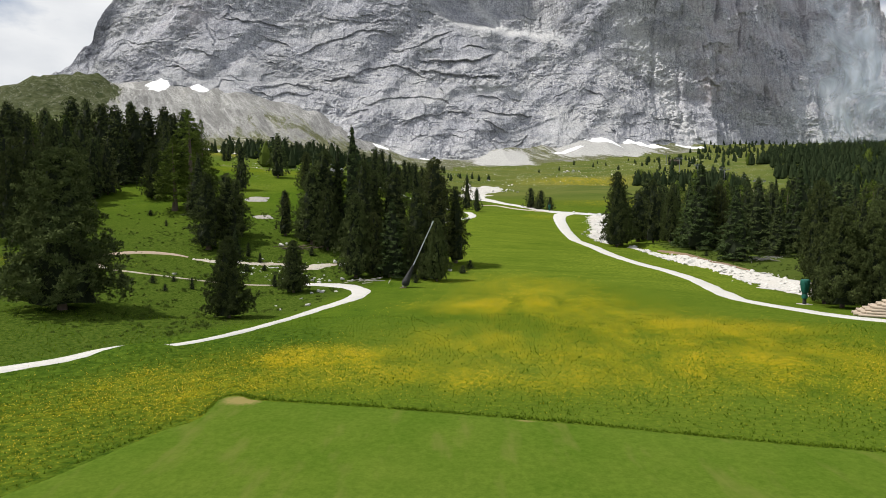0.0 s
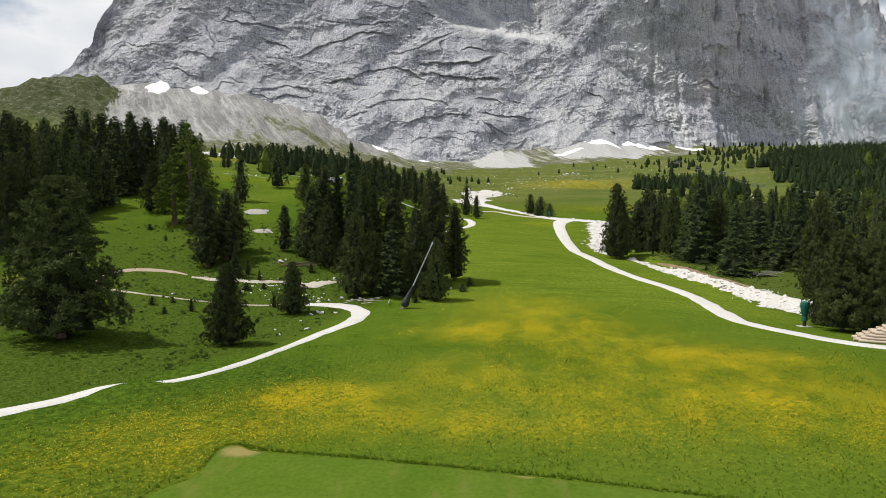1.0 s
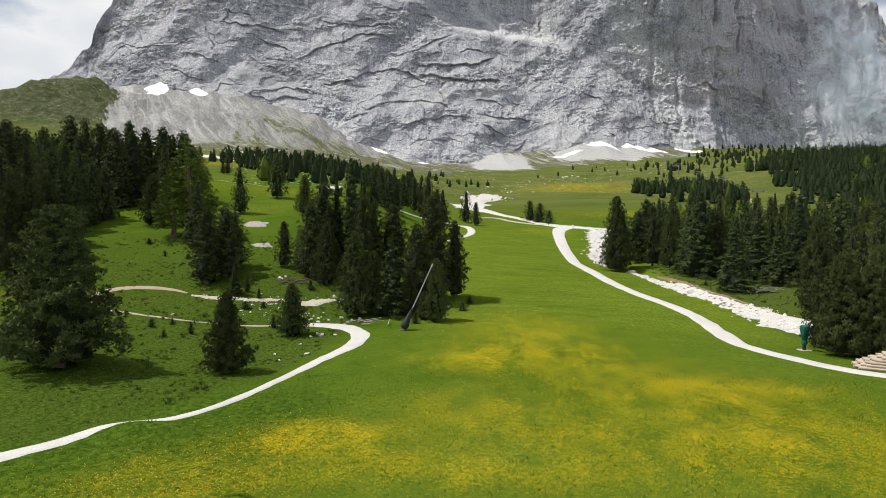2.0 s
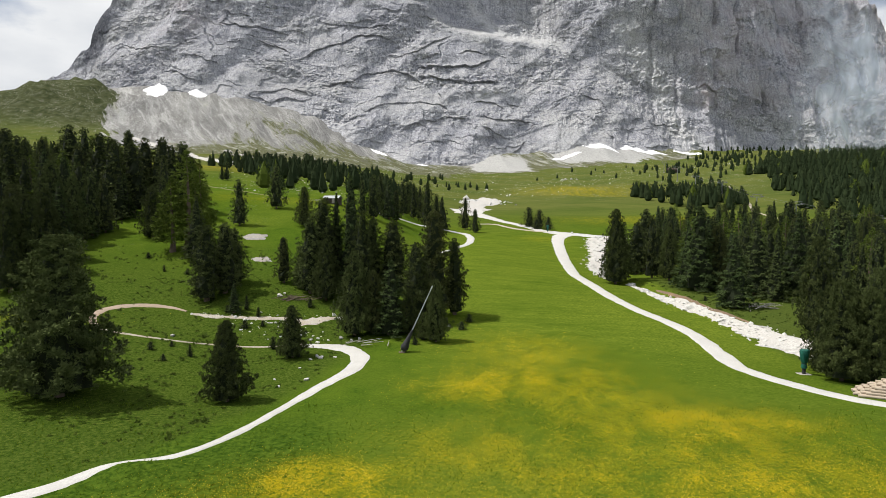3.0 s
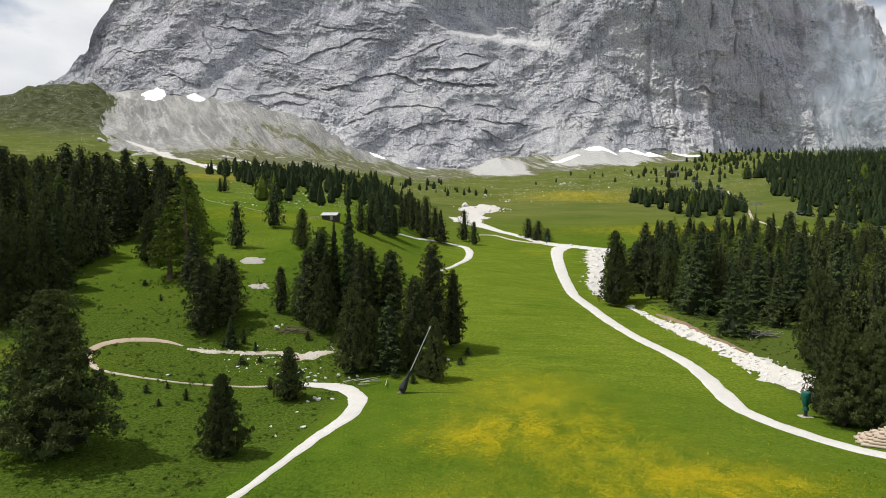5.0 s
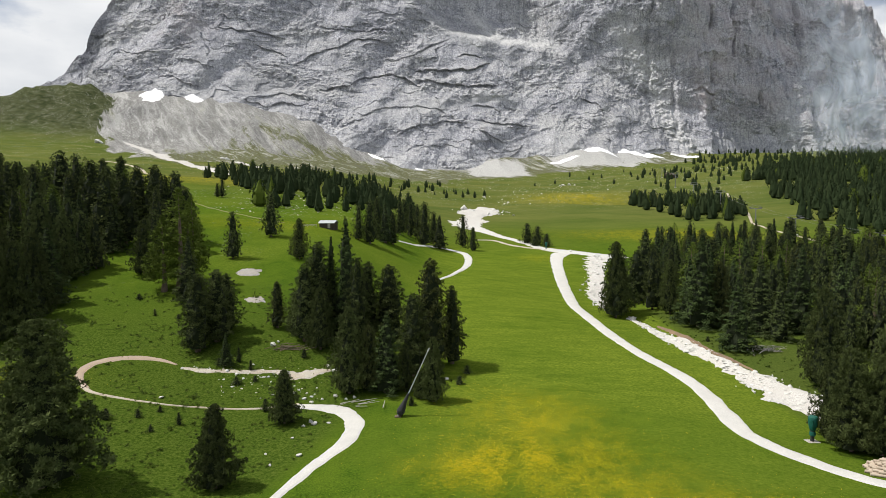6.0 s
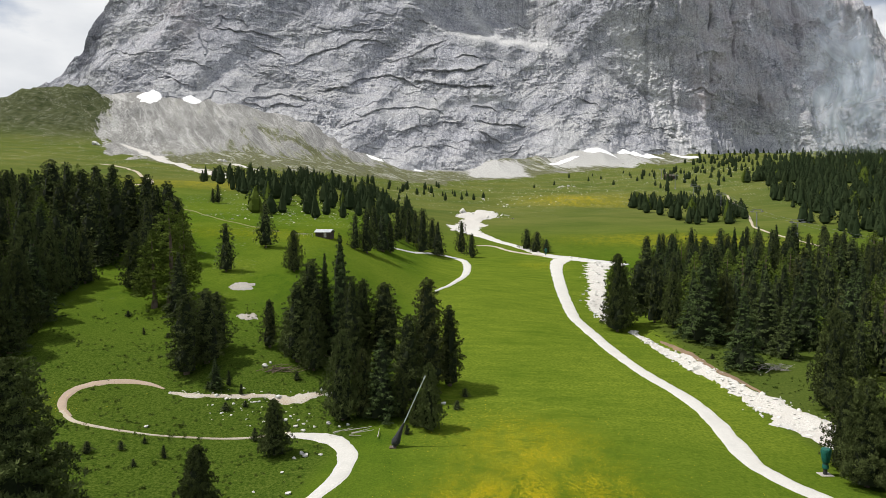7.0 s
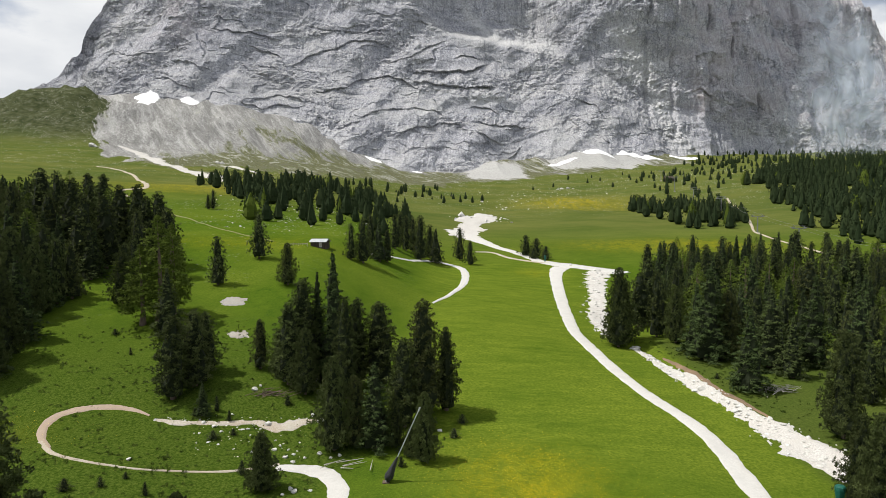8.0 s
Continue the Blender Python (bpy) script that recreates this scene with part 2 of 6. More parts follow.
    m.bump(m.math("ADD", m.math("ADD", fine, m.math("MULTIPLY", grit, 0.9)), m.math("MULTIPLY", bed, 0.5)), 0.9, 3.2)
    return m.color(c)


def mat_needles(name, dark, light, warm=(0.080, 0.066, 0.026)):
    """Conifer needles: tone differs from clump to clump and from tree to tree, some trees a little brown."""
    m = Nodes(name, 0.9, 0.04)
    info = m.node("ShaderNodeObjectInfo")
    geo = m.node("ShaderNodeNewGeometry")
    f = m.math("ADD", m.math("MULTIPLY", m.attr("tone"), 0.65), m.math("MULTIPLY", geo.outputs["Random Per Island"], 0.35))
    c = m.mix(f, dark, light)
    c = m.mix(m.math("MULTIPLY", m.span(m.math("FRACT", m.math("MULTIPLY", info.outputs["Random"], 7.31)), 0.75, 1.0), 0.22), c, warm)
    hsv = m.node("ShaderNodeHueSaturation", Saturation=1.0)
    m.link(c, hsv.inputs["Color"])
    mp = m.node("ShaderNodeMapRange")
    mp.inputs["To Min"].default_value = 0.68
    mp.inputs["To Max"].default_value = 1.25
    m.link(info.outputs["Random"], mp.inputs["Value"])
    m.link(mp.outputs["Result"], hsv.inputs["Value"])
    return m.color(hsv.outputs["Color"])


def mat_blades(name, dark, light):
    """Grass: thin leaves that let some light through."""
    m = Nodes(name, 0.8, 0.1)
    geo = m.node("ShaderNodeNewGeometry")
    c = m.mix(geo.outputs["Random Per Island"], dark, light)
    m.color(c)
    trl = m.node("ShaderNodeBsdfTranslucent")
    m.link(c, trl.inputs["Color"])
    mx = m.node("ShaderNodeMixShader", Fac=0.45)
    m.link(m.bsdf.outputs[0], mx.inputs[1])
    m.link(trl.outputs[0], mx.inputs[2])
    m.link(mx.outputs[0], m.out.inputs["Surface"])
    return m.mat


def mat_plain(name, c1, c2, scale=2.0, rough=0.8, metal=0.0, bump=0.2, stretch=(1, 1, 1)):
    m = Nodes(name, rough, 0.3)
    v = m.coords(stretch)
    f = m.noise(v, scale, 6, 0.65)
    m.bsdf.inputs["Metallic"].default_value = metal
    if bump:
        m.bump(f, bump, 0.03)
    return m.color(m.ramp(f, [(0.3, c1), (0.7, c2)]))


def mat_mist():
    """Thin cloud: lit white droplets, see-through where thin."""
    m = Nodes("thin_cloud", 1.0, 0.0)
    nt = m.nt
    nt.nodes.remove(m.bsdf)
    dif = m.node("ShaderNodeBsdfDiffuse", Color=(0.80, 0.88, 1.0, 1))
    trl = m.node("ShaderNodeBsdfTranslucent", Color=(0.78, 0.85, 0.95, 1))
    tra = m.node("ShaderNodeBsdfTransparent")
    a = m.node("ShaderNodeMixShader", Fac=0.5)
    b = m.node("ShaderNodeMixShader")
    m.link(dif.outputs[0], a.inputs[1])
    m.link(trl.outputs[0], a.inputs[2])
    n = m.noise(m.world((0.010, 0.010, 0.0085)), 1.0, 6, 0.60, 1.6)
    f = m.math("MULTIPLY", m.span(n, 0.36, 0.68), m.attr("thick"))
    m.link(f, b.inputs[0])
    m.link(tra.outputs[0], b.inputs[1])
    m.link(a.outputs[0], b.inputs[2])
    m.link(b.outputs[0], m.out.inputs["Surface"])
    return m.mat


MIST = mat_mist()
GROUND = mat_ground()
LAWN = mat_lawn()
GRAVEL = mat_gravel("limestone_gravel", (0.53, 0.52, 0.495), (0.38, 0.37, 0.35))
TRAIL = mat_gravel("trodden_earth", (0.46, 0.42, 0.35), (0.26, 0.23, 0.16), 0.35)
TRODDEN = mat_gravel("trodden_grass", (0.19, 0.19, 0.075), (0.09, 0.11, 0.03))
BERM = mat_gravel("bare_soil", (0.38, 0.31, 0.245), (0.25, 0.19, 0.14), 0.3)
RUBBLE = mat_gravel("limestone_rubble", (0.57, 0.56, 0.535), (0.24, 0.22, 0.20), 0.12)
ROCKFACE = mat_rockface()
STONE = mat_plain("pale_limestone", (0.40, 0.39, 0.365), (0.64, 0.63, 0.60), 1.6, 0.9, 0, 0.5)
BAREROCK = mat_gravel("bare_grey_rock", (0.37, 0.36, 0.335), (0.15, 0.14, 0.125), 0.2)
BARE_SOIL = mat_gravel("brown_soil", (0.20, 0.145, 0.10), (0.085, 0.06, 0.04), 0.5)
BANK = mat_gravel("crumbling_earth", (0.50, 0.47, 0.41), (0.19, 0.16, 0.11), 0.35)
SNOW = mat_plain("old_snow", (0.82, 0.83, 0.85), (0.92, 0.93, 0.94), 0.05, 0.6, 0, 0.3)
PINE = mat_needles("pine_needles", (0.028, 0.040, 0.014), (0.088, 0.108, 0.036))
SPRUCE = mat_needles("spruce_needles", (0.030, 0.048, 0.017), (0.070, 0.098, 0.034))
LARCH = mat_needles("larch_needles", (0.055, 0.085, 0.012), (0.120, 0.160, 0.028), (0.12, 0.14, 0.03))
# far needles darkened in colour for the self-shadow that coarse crowns lack
FARPINE = mat_needles("self_shaded_conifer", (0.020, 0.032, 0.014), (0.050, 0.066, 0.026))
# near-black colour stands in for shade deep inside the crowns
CROWN_SHADE = mat_plain("crown_shade", (0.008, 0.013, 0.004), (0.018, 0.026, 0.009), 3.0, 1.0, 0, 0)
BARK = mat_plain("pine_bark", (0.07, 0.05, 0.038), (0.17, 0.13, 0.10), 4.0, 0.95, 0, 0.6, (1, 1, 0.25))
DEADWOOD = mat_plain("grey_deadwood", (0.24, 0.22, 0.20), (0.46, 0.43, 0.40), 3.0, 0.9, 0, 0.4)
LOGWOOD = mat_plain("weathered_log", (0.30, 0.24, 0.18), (0.52, 0.44, 0.35), 2.5, 0.9, 0, 0.4, (0.2, 1, 1))
BLADES = mat_blades("grass_blades", (0.085, 0.150, 0.008), (0.17, 0.245, 0.018))
HEATH = mat_blades("heath_leaves", (0.050, 0.082, 0.012), (0.100, 0.135, 0.026))
PETAL = mat_plain("buttercup_petal", (0.62, 0.40, 0.008), (0.80, 0.58, 0.02), 3.0, 0.6, 0, 0)
STEEL = mat_plain("galvanised_steel", (0.36, 0.38, 0.40), (0.55, 0.57, 0.59), 1.5, 0.5, 0.6, 0)
LIFTSTEEL = mat_plain("dull_painted_steel", (0.13, 0.14, 0.15), (0.24, 0.25, 0.26), 1.5, 0.7, 0.2, 0)
BLACKCOVER = mat_plain("black_tarpaulin", (0.016, 0.017, 0.018), (0.040, 0.041, 0.043), 3.0, 0.6, 0, 0.5)
GREENCOVER = mat_plain("green_tarpaulin", (0.004, 0.060, 0.045), (0.010, 0.110, 0.080), 2.0, 0.55, 0, 0.5)
DARKWOOD = mat_plain("dark_larch_boards", (0.035, 0.026, 0.020), (0.085, 0.065, 0.05), 2.0, 0.85, 0, 0.4, (4, 1, 0.3))
ROOFTIN = mat_plain("pale_sheet_roof", (0.36, 0.38, 0.40), (0.50, 0.51, 0.52), 0.8, 0.45, 0.3, 0.1)

# ---- lie of the land ----
def sstep(a, b, v):
    t = np.clip((np.asarray(v, float) - a) / (b - a), 0, 1)
    return t * t * (3 - 2 * t)


def _hash(ix, iy, seed):
    h = (ix.astype(np.int64) * 374761393 + iy.astype(np.int64) * 668265263 + seed * 1442695041) & 0xFFFFFFFF
    h = ((h ^ (h >> 13)) * 1274126177) & 0xFFFFFFFF
    h = h ^ (h >> 16)
    return (h & 0xFFFF) / 65535.0


def gnoise(x, y, seed=0):
    """Smooth gradient noise, about -1 to 1."""
    x, y = np.asarray(x, float), np.asarray(y, float)
    ix, iy = np.floor(x), np.floor(y)
    fx, fy = x - ix, y - iy
    u, v = fx * fx * fx * (fx * (fx * 6 - 15) + 10), fy * fy * fy * (fy * (fy * 6 - 15) + 10)

    def g(ox, oy):
        a = _hash(ix + ox, iy + oy, seed) * 2 * math.pi
        return np.cos(a) * (fx - ox) + np.sin(a) * (fy - oy)
    n0 = g(0, 0) * (1 - u) + g(1, 0) * u
    n1 = g(0, 1) * (1 - u) + g(1, 1) * u
    return (n0 * (1 - v) + n1 * v) * 1.5


def fbm(x, y, octaves=4, seed=0, gain=0.5):
    total, amp, f = 0.0, 1.0, 1.0
    for k in range(octaves):
        total = total + amp * gnoise(np.asarray(x) * f, np.asarray(y) * f, seed + 17 * k)
        amp *= gain
        f *= 2.03
    return total


def ridged(x, y, octaves=4, seed=0, gain=0.5):
    total, amp, f = 0.0, 1.0, 1.0
    for k in range(octaves):
        total = total + amp * (1 - 2 * np.abs(gnoise(np.asarray(x) * f, np.asarray(y) * f, seed + 31 * k)))
        amp *= gain
        f *= 2.07
    return total


def blocks(x, y, seed, tilt=0.5):
    """Broken rock: cells with a step and a slant of their own, about -1 to 1."""
    ix, iy = np.floor(x), np.floor(y)
    best = np.full(np.shape(x), 1e9)
    out = np.zeros(np.shape(x))
    for ox in (-1, 0, 1):
        for oy in (-1, 0, 1):
            cx, cy = ix + ox, iy + oy
            px = cx + 0.1 + 0.8 * _hash(cx, cy, seed)
            py = cy + 0.1 + 0.8 * _hash(cx, cy, seed + 1)
            d = (x - px) ** 2 + (y - py) ** 2
            val = 2 * _hash(cx, cy, seed + 2) - 1 + tilt * 4 * ((_hash(cx, cy, seed + 3) - 0.5) * (x - px) + (_hash(cx, cy, seed + 4) - 0.35) * (y - py))
            near = d < best
            out = np.where(near, val, out)
            best = np.where(near, d, best)
    return out


def smooth_table(ys, zs, lo, hi, width):
    """A knotted profile, rounded off; width grows with distance."""
    g = np.arange(lo, hi + 1.0, 2.0)
    v = np.interp(g, ys, zs)
    for _ in range(3):
        k = max(1, int(width / 2))
        pad = np.pad(v, k, mode="edge")
        v = np.convolve(pad, np.ones(2 * k + 1) / (2 * k + 1), "valid")
    return g, v


VALLEY = smooth_table([-600, -150, 0, 30, 55, 85, 105, 140, 200, 265, 330, 450, 600, 770, 900, 1050, 1180, 1500, 2200],
                      [-40, -9, 0, 0.5, 0.9, 1.2, 2.4, 5.0, 10.6, 13.2, 19.5, 30, 44, 66, 85, 103, 122, 160, 250], -600, 2200, 12)
SHOULDER = smooth_table([-100, 40, 77, 100, 112, 130, 150, 182, 216, 355, 650, 900, 1300],
                        [0, 0.2, 1.4, 2.0, 4.6, 7.4, 11.0, 14.4, 16.2, 20, 24, 26, 28], -100, 1300, 5)
TILT = smooth_table([28, 58, 75, 100, 115, 125, 140, 190, 230, 265, 400], [0, 1.0, 1.05, 1.4, 1.7, 1.9, 1.9, 3.8, 2.4, 0.6, 0], 28, 400, 10)
# foot of the rock wall: height and distance, by x
FOOT_Z = smooth_table([-1500, -800, -560, -400, -250, -90, 20, 90, 180, 330, 500, 700, 1000, 1800],
                      [150, 265, 278, 250, 212, 138, 106, 122, 143, 158, 162, 165, 176, 190], -1500, 1800, 20)
FOOT_Y = smooth_table([-1500, -800, -560, -42, 100, 300, 500, 800, 1200, 1800],
                      [1350, 1230, 1185, 1178, 1175, 1240, 1310, 1400, 1480, 1500], -1500, 1800, 60)


def land_base(x, y):
    x, y = np.asarray(x, float), np.asarray(y, float)
    z = np.interp(y, *VALLEY)
    k, k2 = sstep(92, 108, y), sstep(150, 205, y)
    wide = 0.35 * np.clip(y - 270, 0, 1500)
    s = sstep(-20 + 17 * k + 13 * k2 + 0.3 * wide, -48 + 10 * k - 6 * k2 - wide, x)
    z = z - 1.1 * np.exp(-((x + 24) / 14) ** 2 - ((y - 74) / 16) ** 2)
    z = z + np.interp(y, *SHOULDER) * s + np.clip(-42 - x, 0, 700) * (0.03 + 0.03 * sstep(60, 250, y))
    z = z - np.interp(y, *TILT) * sstep(8, 52, x)
    z = z + np.clip(x - 160, 0, 900) * (0.07 - 0.028 * sstep(650, 1150, y)) * sstep(250, 650, y)
    z = z - 0.9 * np.exp(-((x - 57) / 15) ** 2 - ((y - 88) / 17) ** 2)
    # cut bank between the road and the forest floor
    z = z + 1.1 * sstep(-1.4, 1.4, x - np.interp(y, [85, 95, 104, 114, 126, 138, 150], [57, 55, 52.6, 50.6, 50.2, 50.4, 49])) * sstep(80, 92, y) * sstep(170, 145, y) * sstep(110, 80, x)
    # hollow between the road and the wood
    z = z - 1.9 * np.exp(-((x - 53) / 7) ** 2 - ((y - 184) / 18) ** 2)
    # small rise before the footpath
    z = z + 0.85 * np.exp(-((x + 22.6) / 3.2) ** 2 - ((y - 44.4) / 1.5) ** 2)
    # grassy hill in front of the wall
    hill = np.exp(-((x + 660) / 200) ** 2 - ((y - 1080) / 120) ** 2)
    z = z + hill * (88 + 16 * fbm(x / 70, y / 70, 3, 15) + 7 * ridged(x / 30, y / 60, 3, 16))
    # knoll under the clump of pines
    z = z + 1.4 * np.exp(-((x + 12) / 16) ** 2 - ((y - 108) / 9) ** 2)
    return z


def land(x, y):
    """Height of the ground, metres."""
    x, y = np.asarray(x, float), np.asarray(y, float)
    z = land_base(x, y)
    far = sstep(150, 600, y)
    z = z + 0.2 * fbm(x / 17, y / 17, 2, 5) * sstep(40, 75, np.hypot(x, y)) + 3.0 * far * fbm(x / 90, y / 90, 3, 9)
    # scree apron that leans against the wall
    tz = np.interp(x, *FOOT_Z) - 0.50 * np.maximum(np.interp(x, *FOOT_Y) - y, -20)
    # two cones of fresh debris below the gullies
    tz = tz + 15 * np.clip(1 - np.hypot((x - 116) / 70, (y - 1175) / 110), 0, 1) + 14 * np.clip(1 - np.hypot((x - 335) / 110, (y - 1262) / 120), 0, 1)
    tz = tz + 4 * ridged(x / 60 + y / 300, y / 260, 3, 3) * sstep(850, 1050, y)
    k = 9.0
    d = np.clip((tz - z) / k, -30, 30)
    return np.where(y > 500, z + k * np.log1p(np.exp(d)), z)


# ---- mesh helpers ----
def mesh_of(name, verts, faces, mat=None, smooth=False):
    """A mesh from an array of places and an array of faces with one count of corners each."""
    verts, faces = np.asarray(verts, np.float32), np.asarray(faces, np.int32)
    me = bpy.data.meshes.new(name)
    n, k = faces.shape
    me.vertices.add(len(verts))
    me.vertices.foreach_set("co", verts.ravel())
    me.loops.add(n * k)
    me.loops.foreach_set("vertex_index", faces.ravel())
    me.polygons.add(n)
    me.polygons.foreach_set("loop_start", np.arange(0, n * k, k, dtype=np.int32))
    me.polygons.foreach_set("use_smooth", np.full(n, smooth, bool))
    me.update(calc_edges=True)
    if mat:
        me.materials.append(mat)
    return me


def grid_faces(nu, nv):
    i = np.arange(nu - 1)[:, None] * nv + np.arange(nv - 1)[None, :]
    return np.stack([i, i + nv, i + nv + 1, i + 1], -1).reshape(-1, 4)


def add_attr(me, name, values):
    a = me.attributes.new(name, "FLOAT", "POINT")
    a.data.foreach_set("value", np.asarray(values, np.float32).ravel())


def part(name, bm, mat, parent, label=""):
    """Links a bmesh as one mesh object under a thing or a part."""
    me = bpy.data.meshes.new(name)
    bm.to_mesh(me)
    bm.free()
    me.materials.append(mat)
    ob = new(name, me)
    ob.parent = parent
    return tagged(ob, label)


def part_mesh(name, me, parent, label=""):
    ob = new(name, me)
    ob.parent = parent
    return tagged(ob, label)


def spline(points, step):
    """Catmull-Rom through rows of any width, resampled about every step metres."""
    p = np.asarray(points, float)
    p = np.vstack([2 * p[0] - p[1], p, 2 * p[-1] - p[-2]])
    rows = []
    for a, b, c, d in zip(p[:-3], p[1:-2], p[2:-1], p[3:]):
        n = max(2, int(np.hypot(*(c - b)[:2]) / step))
        t = np.linspace(0, 1, n, endpoint=False)[:, None]
        rows.append(0.5 * (2 * b + (c - a) * t + (2 * a - 5 * b + 4 * c - d) * t ** 2 + (3 * b - a - 3 * c + d) * t ** 3))
    rows.append(p[-2:-1])
    return np.vstack(rows)


# ---- ground: one sheet to the horizon ----
def spaced(lo, hi, fine, grow):
    out, v = [0.0], 0.0
    while v < hi:
        v += max(fine, grow * v)
        out.append(v)
    neg, v = [], 0.0
    while v > lo:
        v -= max(fine, grow * -v)
        neg.append(v)
    return np.array(neg[::-1] + out)


def flower_field(x, y):
    """How thick the buttercups stand."""
    def spot(cx, cy, rx, ry):
        return np.exp(-((x - cx) / rx) ** 2 - ((y - cy) / ry) ** 2)
    f = 1.5 * spot(-9.6, 43.5, 4.8, 2.9) + 0.9 * spot(5, 67, 7, 5.5) + 0.95 * spot(25, 56, 11, 4.5) + 0.5 * spot(3, 49, 8, 6)
    f = f + 0.75 * spot(24, 43, 16, 8) + 0.4 * spot(-5, 38, 11, 3.0) + 0.5 * spot(17, 66, 9, 8) + 0.65 * spot(12, 82, 9, 10) + 0.5 * spot(-17, 35, 6, 6) + 0.3 * spot(6, 37, 9, 3.5)
    f = f + 0.2 * spot(-24, 26, 8, 8) + 0.35 * spot(42, 38, 10, 9)
    f = f + 0.35 * spot(42, 253, 10, 9) + 0.9 * spot(150, 640, 60, 60) + 0.6 * spot(-160, 420, 60, 50) + 0.6 * spot(130, 330, 60, 25)
    f = f + 0.25 * spot(-68, 92, 14, 5) + 0.3 * spot(-60, 200, 30, 14)
    return np.clip(f * (0.85 + 0.6 * fbm(x / 3.2, y / 4.6, 4, 71, 0.65)), 0, 1) ** 1.2


def build_ground():
    xs = spaced(-1900, 1900, 1.0, 0.019)
    ys = np.concatenate([spaced(-500, 0, 2.5, 0.05)[:-1], spaced(0, 1640, 1.0, 0.0138)])
    ys = np.unique(np.round(ys, 3))
    X, Y = np.meshgrid(xs, ys, indexing="ij")
    Z = land(X, Y)
    me = mesh_of("ground", np.stack([X, Y, Z], -1).reshape(-1, 3), grid_faces(len(xs), len(ys)), GROUND, True)
    tz = np.interp(X, *FOOT_Z) - 0.50 * (np.interp(X, *FOOT_Y) - Y)
    rim = np.interp(X, [-1900, -900, -700, -630, -580, -530, -480, -420, -350, -283, -200, -125, -46, 34, 150, 300, 500, 900, 1900], [1250, 1215, 1200, 1165, 1080, 970, 880, 805, 745, 712, 705, 740, 830, 920, 1075, 1140, 1250, 1800, 1900])
    rim = rim + 45 * fbm(X / 120, Y / 120, 3, 19)
    scree = sstep(-80, 60, Y - rim)
    # torrent bed below the scree
    bed_y = np.interp(X, [-430, -350, -283, -240, -191, -120], [850, 738, 652, 630, 560, 540])
    scree = np.maximum(scree, 0.75 * np.exp(-((Y - bed_y) / 16) ** 2) * sstep(-440, -400, X) * sstep(-170, -210, X))
    add_attr(me, "scree", scree)
    fresh = np.exp(-((X - 112) / 62) ** 4 - ((Y - 1130) / 75) ** 4) + 0.95 * np.exp(-((X - 340) / 125) ** 4 - ((Y - 1225) / 65) ** 4)
    fresh = fresh + 0.45 * np.exp(-((Y - bed_y) / 12) ** 2) * (X < -185) * (X > -435)
    add_attr(me, "fresh", np.clip(fresh, 0, 1))
    add_attr(me, "flower", flower_field(X, Y))
    add_attr(me, "turfy", 0.14 * sstep(420, 40, Y - rim) * sstep(-430, -300, X) - 0.05 + 0.13 * np.exp(-((X + 130) / 150) ** 2) * sstep(1180, 1080, Y))
    # extent of the hill's heath colour with the cloud shade painted into it
    add_attr(me, "heath", np.clip(1.25 * np.exp(-((X + 640) / 150) ** 4 - ((Y - 1060) / 150) ** 4), 0, 1))
    add_attr(me, "lush", sstep(-7, -13, X) * sstep(64, 50, Y))
    add_attr(me, "dry", sstep(66, 100, Y) * sstep(330, 260, Y) * sstep(-10, 2, X) * sstep(70, 50, X))
    add_attr(me, "coarse", sstep(0.5, -3.5, X - np.interp(Y, [20, 34, 45, 62, 80, 90, 110, 200], [-50, -38, -25, -16.5, -12, -9, -6, -8])) * sstep(150, 100, Y) + sstep(50, 54, X) * sstep(72, 84, Y) * sstep(165, 145, Y))
    edge_soil = sstep(50, 55, X) * sstep(80, 90, Y) * sstep(165, 140, Y)
    add_attr(me, "pasture", np.maximum(sstep(240, 480, Y) * 0.85, edge_soil * 0.35))
    add_attr(me, "stony", np.clip(0.9 * sstep(420, 700, Y) + 0.9 * np.exp(-((X + 75) / 45) ** 2 - ((Y - 300) / 90) ** 2), 0, 1))
    tagged(new("ground", me), "green alpine meadow with yellow buttercups rising to grey scree", "ground", kind="structure")


build_ground()


def lift(y):
    return 0.05 + 0.0007 * np.clip(y, 0, 600)


def ribbon(name, rows, mat, label, category="path", wobble=0.25, seed=0, step=0.7, across=6):
    """A strip of loose surface laid over the ground; rows of x, y, width."""
    c = spline(rows, step)
    d = np.gradient(c[:, :2], axis=0)
    d /= np.linalg.norm(d, axis=1)[:, None] + 1e-9
    nrm = np.stack([-d[:, 1], d[:, 0]], 1)
    s = np.cumsum(np.hypot(*np.gradient(c[:, :2], axis=0).T))
    left = c[:, 2] / 2 * (1 + wobble * fbm(s / 3.3, s * 0 + 3.1, 4, seed, 0.65))
    right = c[:, 2] / 2 * (1 + wobble * fbm(s / 3.3, s * 0 + 9.7, 4, seed + 5, 0.65))
    left, right = np.maximum(left, 0.12), np.maximum(right, 0.12)
    rowsv = []
    for k in np.linspace(-1, 1, across + 1):
        off = np.where(k < 0, k * left, k * right)
        p = c[:, :2] + nrm * off[:, None]
        edge = 1 - abs(k) ** 6
        z = land(p[:, 0], p[:, 1]) + lift(p[:, 1]) * edge - 0.05 * (1 - edge)
        rowsv.append(np.column_stack([p, z]))
    v = np.stack(rowsv, 1).reshape(-1, 3)
    me = mesh_of(name, v, grid_faces(len(c), across + 1)[:, ::-1], mat, True)
    return tagged(new(name, me), label, category, kind="structure")


